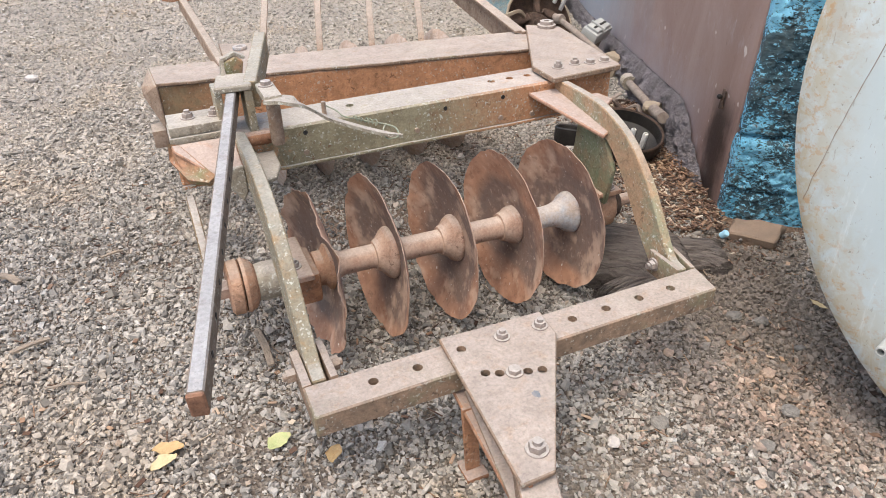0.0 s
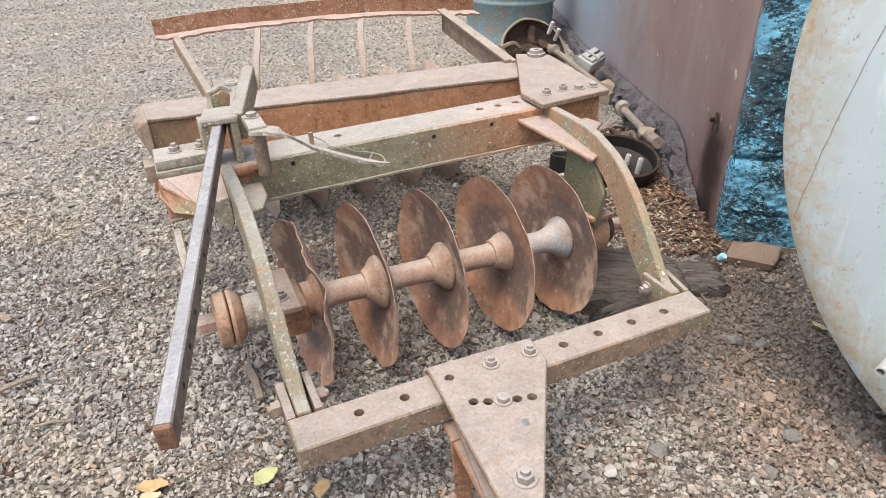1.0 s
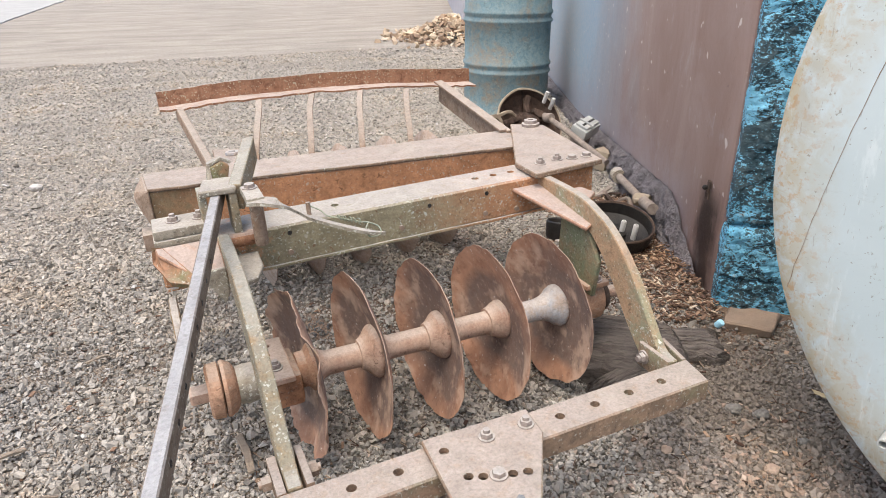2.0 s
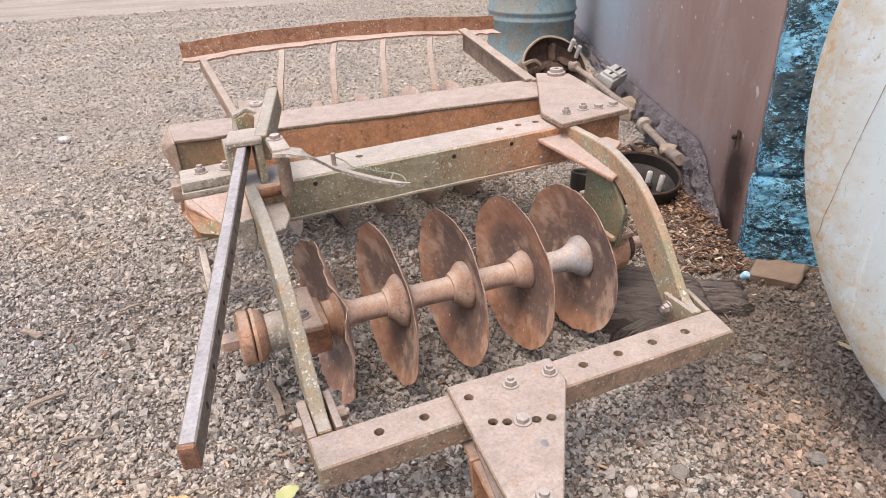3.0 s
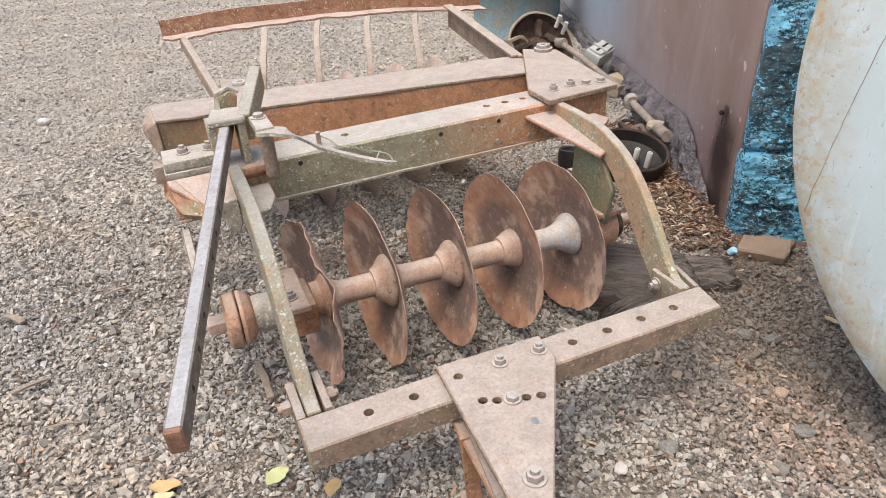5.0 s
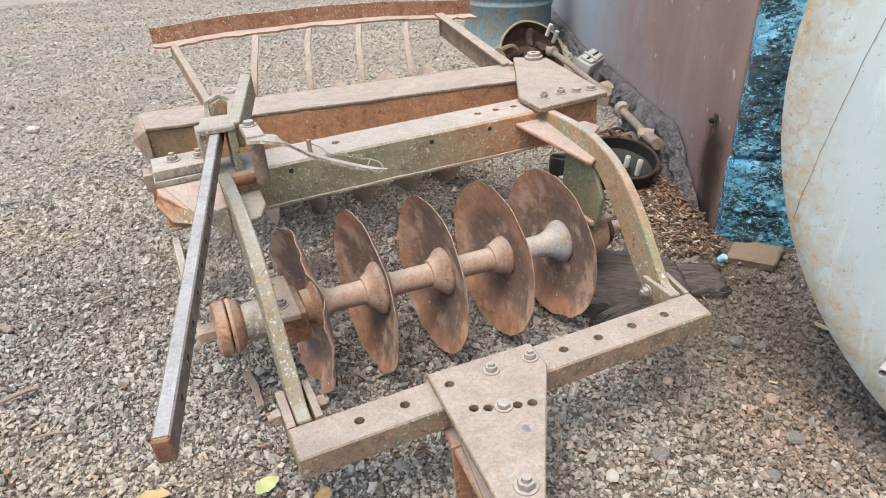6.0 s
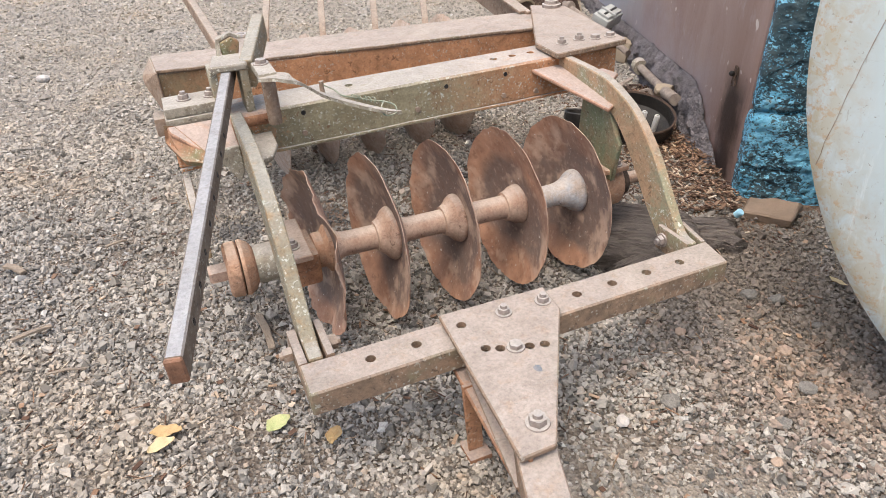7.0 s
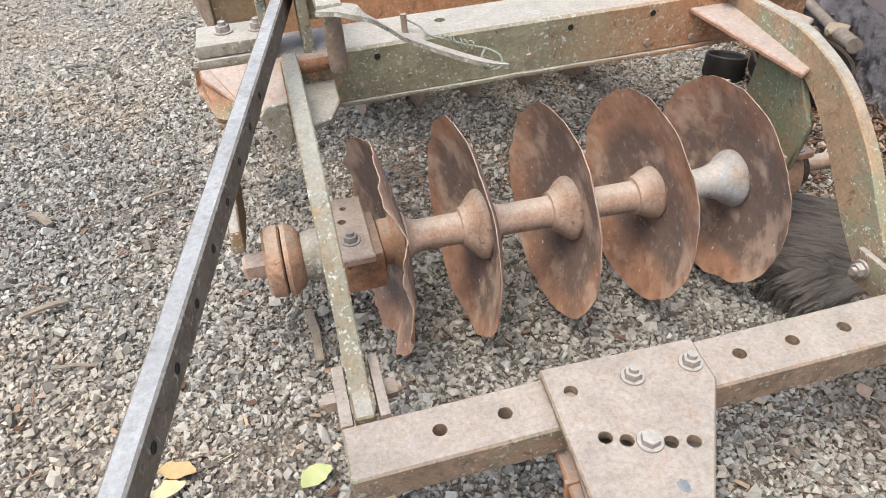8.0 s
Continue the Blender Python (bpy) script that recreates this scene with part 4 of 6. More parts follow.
def build_front():
    holes = [(x, 0.003, 0.012) for x in (0.0, 0.107, 0.523, 0.624, 0.726, 0.828)]
    edge_ = [(-0.149, -0.050), (0.938, -0.050), (0.955, 0.053), (-0.149, 0.053)]
    fb = part("front_beam", plate(edge_, 0.208, 0.27, holes, 0.004), M_FRONT, H, "dusty front cross beam with a row of bolt holes", 30)
    part("clevis_lug", box(-0.149, -0.128, 0.0532, 0.185, 0.208, 0.27, 0.003), M_FRONT, fb)
    part("clevis_lug", box(-0.084, -0.066, 0.0532, 0.192, 0.206, 0.275, 0.003), M_FRONT, fb)
    part("clevis_lug", box(0.892, 0.906, 0.0532, 0.172, 0.205, 0.277, 0.003), M_FRONT, fb)
    part("clevis_lug", sweep([(0.9475, 0.0535, 0.24), (0.956, 0.10, 0.24), (0.968, 0.165, 0.24)], 0.014, 0.06), M_FRONT, fb)
    shared("bolt", CLEVIS_NUT, fb, Matrix.Translation((-0.0655, 0.135, 0.24)) @ Matrix.Rotation(radians(90), 4, "Y"))
    shared("bolt", CLEVIS_NUT, fb, Matrix.Translation((-0.1495, 0.135, 0.24)) @ Matrix.Rotation(radians(-90), 4, "Y"))
    shared("bolt", NUT, fb, Matrix.Translation((0.8915, 0.145, 0.242)) @ Matrix.Rotation(radians(-90), 4, "Y"))
    # drawbar plates, above and below the beam
    out = [(0.184, 0.058), (0.455, 0.048), (0.446, -0.045), (0.228, -0.392), (0.153, -0.394)]
    arc = [(0.230, -0.096), (0.258, -0.110), (0.318, -0.131), (0.350, -0.140)]
    ph = [(0.216, 0.0, 0.0115)] + [(x, y, 0.0112) for x, y in arc]
    tp = part("drawbar_plate", plate(out, 0.273, 0.287, ph, 0.003), M_FRONT, H, "dusty trapezoid hitch plate with bolts and holes", 30)
    part("under_plate", plate([(x, y) for x, y in out], 0.186, 0.2, (), 0.003), M_RUST, H, "rusty lower hitch plate", 30)
    for x, y, me in ((0.322, -0.002, NUT), (0.424, -0.004, NUT), (0.222, -0.332, BIG_NUT)):
        shared("bolt", me, tp, Matrix.Translation((x, y, 0.286)))
    shared("bolt", BOLT, tp, Matrix.Translation((0.289, -0.122, 0.286)))
    rim_ = [(k * math.pi / 9, 0.0085 + 0.0035 * noise.noise((math.cos(k * math.pi / 9) * 1.5, math.sin(k * math.pi / 9) * 1.5, 3.0))) for k in range(18)]
    blot = plate([(0.298 + q * math.cos(k), -0.2 + 1.2 * q * math.sin(k)) for k, q in rim_], 0.2868, 0.2874, (), 0)
    part("paint_blot", blot, M_BLOT, tp, "small blue-grey paint blot")
    part("drawbar", sweep([(0.268, -0.21, 0.235), (0.192, -0.39, 0.232), (0.02, -0.93, 0.225)], 0.078, 0.064), M_FRONT, H, "dusty steel drawbar")
    sb = part("side_channel", sweep([(0.226, -0.055, 0.236), (0.176, -0.39, 0.236)], 0.008, 0.07), M_RUST, H, "rusty channel iron beside the drawbar")
    part("lower_flange", sweep([(0.212, -0.055, 0.203), (0.160, -0.39, 0.203)], 0.026, 0.007), M_FRONT, sb, "dusty lower flange")
    leg = part("parking_leg", sweep([(0.186, -0.10, 0.205), (0.187, -0.112, 0.10), (0.188, -0.118, 0.022)], 0.036, 0.010, up=(0, 1, 0)), M_RUST, H, "flat rusty parking leg under the hitch")
    part("leg_foot", box(0.160, 0.216, -0.15, -0.085, 0.006, 0.022, 0.004), M_RUST, leg)


build_front()

ARM_OUT = [(0.066, 0.215), (0.067, 0.262), (0.113, 0.275), (0.173, 0.352), (0.246, 0.45), (0.342, 0.537), (0.44, 0.582), (0.54, 0.602), (0.76, 0.606)]
ARM_IN = [(0.76, 0.50), (0.60, 0.505), (0.51, 0.485), (0.431, 0.445), (0.335, 0.365), (0.25, 0.275), (0.175, 0.215)]


ARM_IN_RIGHT = [(0.76, 0.53), (0.60, 0.545), (0.52, 0.532), (0.45, 0.503), (0.385, 0.452), (0.315, 0.37), (0.25, 0.285), (0.185, 0.215)]


def build_arm(x, width, mat, inner):
    def smooth_line(k):
        return [(p.x, p.y) for p in curve_points([(a, b, 0) for a, b in k], 30)]

    bm = plate(smooth_line(ARM_OUT[1:]) + smooth_line(inner) + [ARM_OUT[0]], x - width / 2, x + width / 2, (), 0.003)
    turn_plate(bm, UPRIGHT)
    return part("arm", bm, mat, H, "curved flat side arm spotted with lichen", 30)


build_arm(-0.108, 0.034, M_ARM, ARM_IN)
build_arm(0.926, 0.028, M_ARM_ORANGE, ARM_IN_RIGHT)


def build_middle():
    holes = [(x, 0.836, 0.0125) for x in (0.238, 0.722, 0.79, 0.857)]
    bm = plate([(-0.285, 0.748), (1.135, 0.748), (1.135, 0.905), (-0.285, 0.905)], 0.480, 0.60, holes, 0.006)
    mb = part("middle_beam", bm, M_MID, H, "box beam in faded orange and olive with lichen", 30)
    cp = part("clamp_plate", box(-0.285, -0.138, 0.757, 0.872, 0.622, 0.648, 0.003), M_PALE, H, "thick dusty clamp plate with two bolts")
    part("packing_plate", box(-0.288, -0.134, 0.750, 0.876, 0.602, 0.620, 0.002), M_PALE, cp)
    for x, y in ((-0.228, 0.82), (-0.158, 0.813)):
        shared("bolt", NUT, cp, Matrix.Translation((x, y, 0.647)))
    bm = box(-0.283, 1.133, 0.741, 0.752, 0.475, 0.484, 0.002, 70)
    roughen(bm, 0.003, 12)
    part("lower_lip", bm, M_MID, mb)
    for x, z in ((0.712, 0.508), (0.07, 0.516), (0.419, 0.519), (0.828, 0.503)):
        shared("rivet", RIVET, mb, Matrix.Translation((x, 0.747, z)) @ Matrix.Rotation(radians(90), 4, "X"))
    for x, z in ((0.719, 0.575), (0.075, 0.575), (0.517, 0.572)):
        part("bolt_hole", turn_plate(lathe([(0.0, 0.0), (0.006, 0.0), (0.007, 0.002), (0.005, 0.002), (0.0045, 0.001), (0, 0.001)], 14), Matrix.Translation((x, 0.7485, z)) @ Matrix.Rotation(radians(90), 4, "X")), M_BLACK, mb)
    # gussets beside the arms
    slope = Matrix.Translation((0, 0.746, 0.606)) @ Matrix.Rotation(radians(21), 4, "X") @ Matrix.Translation((0, -0.746, 0))
    part("gusset", turn_plate(plate([(-0.29, 0.746), (-0.125, 0.746), (-0.125, 0.60), (-0.20, 0.605), (-0.285, 0.72)], -0.014, 0.0), slope), M_GUSSET, H, "pink-rusted gusset plate")
    part("gusset", plate([(-0.091, 0.746), (-0.022, 0.746), (-0.026, 0.64), (-0.052, 0.57), (-0.091, 0.55)], 0.528, 0.542), M_PALE, H, "pale dusty gusset plate")
    tilt = Matrix.Translation((0, 0.748, 0.575)) @ Matrix.Rotation(radians(8), 4, "X") @ Matrix.Translation((0, -0.748, 0))
    part("gusset", turn_plate(plate([(0.812, 0.746), (0.935, 0.746), (0.932, 0.45), (0.886, 0.425)], -0.012, 0.0), tilt), M_GUSSET, H, "pink-rusted gusset plate")
    part("gusset", plate([(0.971, 0.70), (1.05, 0.70), (1.06, 0.63), (0.971, 0.56)], 0.540, 0.552), M_GUSSET, H, "pink-rusted gusset plate")
    skirt = bmesh.new()
    face = [(-0.296, 0.745, 0.612), (-0.270, 0.744, 0.606), (-0.200, 0.61, 0.556), (-0.222, 0.615, 0.540), (-0.268, 0.64, 0.546), (-0.302, 0.745, 0.565)]
    front = [skirt.verts.new(c) for c in face]
    back_ = [skirt.verts.new((c[0] + 0.004, c[1] + 0.008, c[2] - 0.016)) for c in face]
    skirt.faces.new(front)
    skirt.faces.new(back_[::-1])
    for k in range(6):
        skirt.faces.new((front[k], back_[k], back_[(k + 1) % 6], front[(k + 1) % 6]))
    part("gusset_skirt", skirt, M_SKIRT, H, "orange rusted gusset skirt", 25)
    bm = plate([(0.70, 0.475), (0.60, 0.475), (0.45, 0.40), (0.44, 0.36), (0.60, 0.33), (0.70, 0.40)], -0.285, -0.262)
    part("end_plate", turn_plate(bm, UPRIGHT), M_FRAME, H, "rusty end plate")
    facing = Matrix(((1, 0, 0, 0), (0, 0, -1, 0.604), (0, 1, 0, 0), (0, 0, 0, 1)))
    part("hanger_plate", turn_plate(plate([(-0.188, 0.548), (-0.143, 0.472), (-0.127, 0.50), (-0.127, 0.575), (-0.17, 0.572)], -0.005, 0.005), facing), M_PALE, H, "pale green hanger plate")
    bm = plate([(0.405, 0.42), (0.46, 0.50), (0.60, 0.545), (0.62, 0.40), (0.58, 0.285), (0.43, 0.292)], 0.914, 0.930)
    part("hanger_plate", turn_plate(bm, UPRIGHT), M_HANGER, H, "worn green hanger plate")
    return mb


build_middle()


def bar_between(a, b, width, height, name, mat, label=""):
    return part(name, sweep([a, b], width, height), mat, H, label)


def build_rear_beam():
    out = [(-0.284, 1.325), (1.05, 1.092), (1.16, 1.325), (-0.297, 1.535)]
    rb = part("rear_beam", plate(out, 0.455, 0.593, (), 0.005), M_FRAME, H, "orange rusted rear gang beam with dusty top", 30)
    cap = bmesh.new()
    for p in ((-0.297, 1.54, 0.598), (-0.289, 1.318, 0.598), (-0.287, 1.318, 0.44), (-0.296, 1.52, 0.45), (-0.334, 1.45, 0.562), (-0.334, 1.40, 0.548), (-0.281, 1.318, 0.598), (-0.281, 1.318, 0.44), (-0.281, 1.53, 0.598), (-0.281, 1.52, 0.45)):
        cap.verts.new(p)
    bmesh.ops.convex_hull(cap, input=cap.verts)
    bmesh.ops.bevel(cap, geom=cap.edges[:], offset=0.003, segments=1, affect="EDGES")
    part("end_cap", cap, M_BAR, rb, "dull grey-brown wedge-shaped end cap")
    lip = []
    for k in range(91):
        f = k / 90
        w = 0.006 * noise.noise((f * 17, 0.5, 0)) + 0.005 * noise.noise((f * 60, 1.5, 0)) - 0.006
        lip.append((-0.286 + 1.338 * f, 1.325 - 0.233 * f + w))
    part("dust_crust", plate(lip + [(1.155, 1.32), (-0.295, 1.532)], 0.5935, 0.604, (), 0.002), M_FRONT, rb, "thick caked dust with a broken edge", 30)
    out = [(1.137, 1.335), (0.886, 0.852), (0.880, 0.706), (1.156, 0.728), (1.242, 1.248)]
    cp = part("corner_plate", plate(out, 0.605, 0.623, (), 0.003), M_FRONT, H, "dusty triangular pivot plate with bolts", 30)
    for x, y, me in ((0.950, 0.795, NUT), (1.022, 0.805, NUT), (1.074, 0.79, BOLT), (1.13, 0.786, BOLT)):
        shared("bolt", me, cp, Matrix.Translation((x, y, 0.622)))
    pv = part("pivot_boss", lathe([(0.011, 0.0), (0.036, 0.0), (0.036, 0.012), (0.028, 0.014), (0.026, 0.026), (0.018, 0.028), (0.011, 0.026), (0.011, 0.0)], 24, 0.03, 1.0, False), M_BOLT, cp, "worn round pivot boss")
    pv.matrix_basis = Matrix.Translation((1.19, 1.262, 0.622))


build_rear_beam()


M_EDGE = plain("worn_disc_edge", (0.48, 0.36, 0.28), (0.28, 0.16, 0.105), 34.0, 0.6, 0.4)


def disc_mesh(name, seed, ragged, flip=1.0, full=RIM, curl=0.0, mat=None):
    """A dished disc round x: its hub at x 0, its worn rim towards -x."""
    bm = bmesh.new()
    sides, rings = 144, 16
    dish, thick = 0.056, 0.0036

    def rim(a):
        return full * (1 - ragged * abs(noise.noise((math.cos(a) * 3 + seed, math.sin(a) * 3, seed))) - 0.4 * ragged * abs(noise.noise((math.cos(a) * 9, math.sin(a) * 9 + seed, seed))) - 0.22 * ragged * abs(noise.noise((math.cos(a) * 34, math.sin(a) * 34 + seed, seed))))

    for off in (0.0, thick):
        for j in range(1, rings + 1):
            f = j / rings
            for k in range(sides):
                a = 2 * math.pi * k / sides
                r = 0.02 + (rim(a) - 0.02) * f
                taper = off * (1.0 if j < rings else 0.6)
                x = -dish * (r / full) ** 2 * flip + taper * flip
                x += 0.004 * noise.noise((math.cos(a) * r * 9 + seed, math.sin(a) * r * 9, 1.0)) * f
                x += curl * (f**4 * noise.noise((math.cos(a) * 2.5 + seed, math.sin(a) * 2.5, 2.0)) + 0.14 * f**14 * noise.noise((math.cos(a) * 14, math.sin(a) * 14, seed)))
                x += 0.0010 * noise.fractal((math.cos(a) * r * 30 + seed, math.sin(a) * r * 30, seed), 1.0, 2.0, 3)
                bm.verts.new((x, r * math.cos(a), r * math.sin(a)))
    bm.verts.ensure_lookup_table()
    for s in range(2):
        o = s * rings * sides
        for j in range(rings - 1):
            for k in range(sides):
                k2 = (k + 1) % sides
                bm.faces.new([bm.verts[o + i] for i in (j * sides + k, j * sides + k2, (j + 1) * sides + k2, (j + 1) * sides + k)])
    o = rings * sides
    for base in (0, rings - 1):
        for k in range(sides):
            k2 = (k + 1) % sides
            f = bm.faces.new([bm.verts[i] for i in (base * sides + k, base * sides + k2, o + base * sides + k2, o + base * sides + k)])
            f.material_index = 1 if base else 0
    me = mesh_of(name, bm, mat or M_DISC, 40)
    me.materials.append(M_EDGE)
    return me


RIM_X = (0.0, 0.188, 0.394, 0.598, 0.802)
BELLS = (0.078, 0.073, 0.061, 0.068)


def spool(length, mat, rim, step_):
    """The sleeve between two discs: a bell against one disc, a shorter flare against the other."""
    r, b = 0.035, rim - 0.045
    bell = [(0.03, 0.0), (rim - 0.003, 0.0), (rim, 0.004), (rim, 0.011), (rim - 0.003, 0.017), (0.045 + 0.74 * b, 0.024), (0.045 + 0.44 * b, 0.032), (0.045 + 0.16 * b, 0.041), (0.0448, 0.049)]
    neck = [(0.043, 0.0545), (r + 0.0015, 0.0552), (r, 0.057)] if step_ else [(0.040, 0.062), (0.037, 0.074), (r, 0.088)]
    tail = [(r, length - 0.034), (0.038, length - 0.022), (0.046, length - 0.010), (0.056, length - 0.004), (0.057, length), (0.03, length)]
    return mesh_of("spool", turn_plate(lathe(bell + neck + tail, 44, 0.012, rim * 90), ALONG_X), mat, 40)


def build_gang():
    G = Matrix.Translation((0, AX_Y, 0.266)) @ Matrix.Rotation(radians(1.4), 4, "Y")
    hub = 0.044
    for n, x in enumerate(RIM_X):
        shared("disc", disc_mesh("disc", 3.1 * n + 1, 0.13 if n == 0 else 0.05, curl=0.024 if n == 0 else 0.006), H, G @ Matrix.Translation((x + hub, 0, 0)) @ Matrix.Rotation(radians((5.0, 2.6, 2.3, 2.3, 3.2)[n]), 4, "Z") @ Matrix.Rotation(0.7 * n, 4, "X"), "worn concave earth disc, brown rust and dark grease" if n else "rust-eaten concave disc with a ragged rim")
    for x0, x1, bell in zip(RIM_X, RIM_X[1:], BELLS):
        shared("spool", spool(x1 - x0 - 0.008, M_AXLE_GREY if x1 == RIM_X[-1] else M_AXLE, bell, bell != BELLS[-1]), H, G @ Matrix.Translation((x1 + hub - 0.001, 0, 0)) @ Matrix.Rotation(math.pi, 4, "Z"))
    axle = part("axle", turn_plate(lathe([(0.0, -0.25), (0.02, -0.25), (0.02, 1.10), (0, 1.10)], 20), G @ ALONG_X), M_AXLE, H)
    at = G @ ALONG_X
    part("end_nut", turn_plate(lathe([(0.0, -0.284), (0.024, -0.284), (0.028, -0.278), (0.028, -0.236), (0, -0.236)], 6), at), M_AXLE, axle, "square-worn end nut", 20)
    part("end_flange", turn_plate(lathe([(0.02, -0.238), (0.066, -0.238), (0.074, -0.232), (0.076, -0.206), (0.071, -0.202), (0.02, -0.202)], 36), at), M_FLANGE, axle, "rust-orange end flange")
    part("bumper_washer", turn_plate(lathe([(0.02, -0.199), (0.075, -0.199), (0.077, -0.190), (0.066, -0.172), (0.05, -0.162), (0.02, -0.160)], 36), at), M_FLANGE, axle)
    part("bearing_sleeve", turn_plate(lathe([(0.02, -0.162), (0.050, -0.162), (0.054, -0.14), (0.052, -0.085), (0.02, -0.083)], 32), at), M_PALE, axle)
    # bearing housing under the side arm
    bh = part("bearing_housing", box(-0.088, 0.0, AX_Y - 0.085, AX_Y + 0.075, AX_Z - 0.055, AX_Z + 0.039, 0.014), M_RUST, H, "rusty split bearing housing with bolts")
    cap_ = [(-0.092, AX_Y - 0.113), (-0.022, AX_Y - 0.113), (-0.020, AX_Y + 0.105), (-0.085, AX_Y + 0.110)]
    part("bearing_cap", plate(cap_, AX_Z + 0.040, AX_Z + 0.058, [(-0.071, AX_Y + 0.018, 0.009), (-0.062, AX_Y + 0.066, 0.007)], 0.003), M_AXLE, bh, "worn bearing cap plate with bolt holes", 30)
    shared("bolt", NUT, bh, Matrix.Translation((-0.062, AX_Y - 0.053, AX_Z + 0.057)))
    part("inner_hub", turn_plate(lathe([(0.02, -0.002), (0.047, -0.002), (0.05, 0.004), (0.05, 0.022), (0.066, 0.034), (0.066, 0.0445), (0.02, 0.0445)], 32, 0.03, 4.0), at), M_FLANGE, axle, "crusted inner hub")
    part("end_hub", turn_plate(lathe([(0.02, 0.856), (0.056, 0.856), (0.062, 0.87), (0.06, 0.905), (0.05, 0.912), (0.02, 0.912)], 36), at), M_FLANGE, axle, "rusty end hub")
    rh = part("bearing_housing", turn_plate(lathe([(0.02, 0.913), (0.064, 0.913), (0.073, 0.93), (0.073, 0.975), (0.064, 0.986), (0.02, 0.988)], 30, 0.06), at), M_FLANGE, H, "dusty rust bearing housing")
    part("end_cap", turn_plate(lathe([(0.052, 0.987), (0.055, 0.998), (0.049, 1.014), (0.03, 1.024), (0, 1.026)], 30), at), M_GREASE, rh, "dark greasy end cap")
    part("bearing_strap", box(0.90, 0.985, AX_Y - 0.075, AX_Y + 0.075, AX_Z + 0.046, AX_Z + 0.062, 0.004), M_FLANGE, rh)
    shared("bolt", NUT, rh, Matrix.Translation((0.952, AX_Y - 0.05, AX_Z + 0.061)))


build_gang()


def ribbon(knots, thick):
    """A flat bar of changing width through (x, y, z, width)."""
    line = curve_points([k[:3] for k in knots], 5 * (len(knots) - 1))
    wide = curve_points([(k[3], 0, 0) for k in knots], 5 * (len(knots) - 1))
    bm = bmesh.new()
    rows = []
    for k, p in enumerate(line):
        d = (line[min(k + 1, len(line) - 1)] - line[max(k - 1, 0)]).normalized()
        side = d.cross(Vector((0, 0, 1))).normalized() * wide[k].x / 2
        up_ = Vector((0, 0, thick / 2))
        rows.append([bm.verts.new(p + o) for o in (side + up_, -side + up_, -side * 1.04 - up_, side * 1.04 - up_)])
    for a, b in zip(rows, rows[1:]):
        for k in range(4):
            bm.faces.new((a[k], a[(k + 1) % 4], b[(k + 1) % 4], b[k]))
    bm.faces.new(rows[0][::-1])
    bm.faces.new(rows[-1])
    return bm


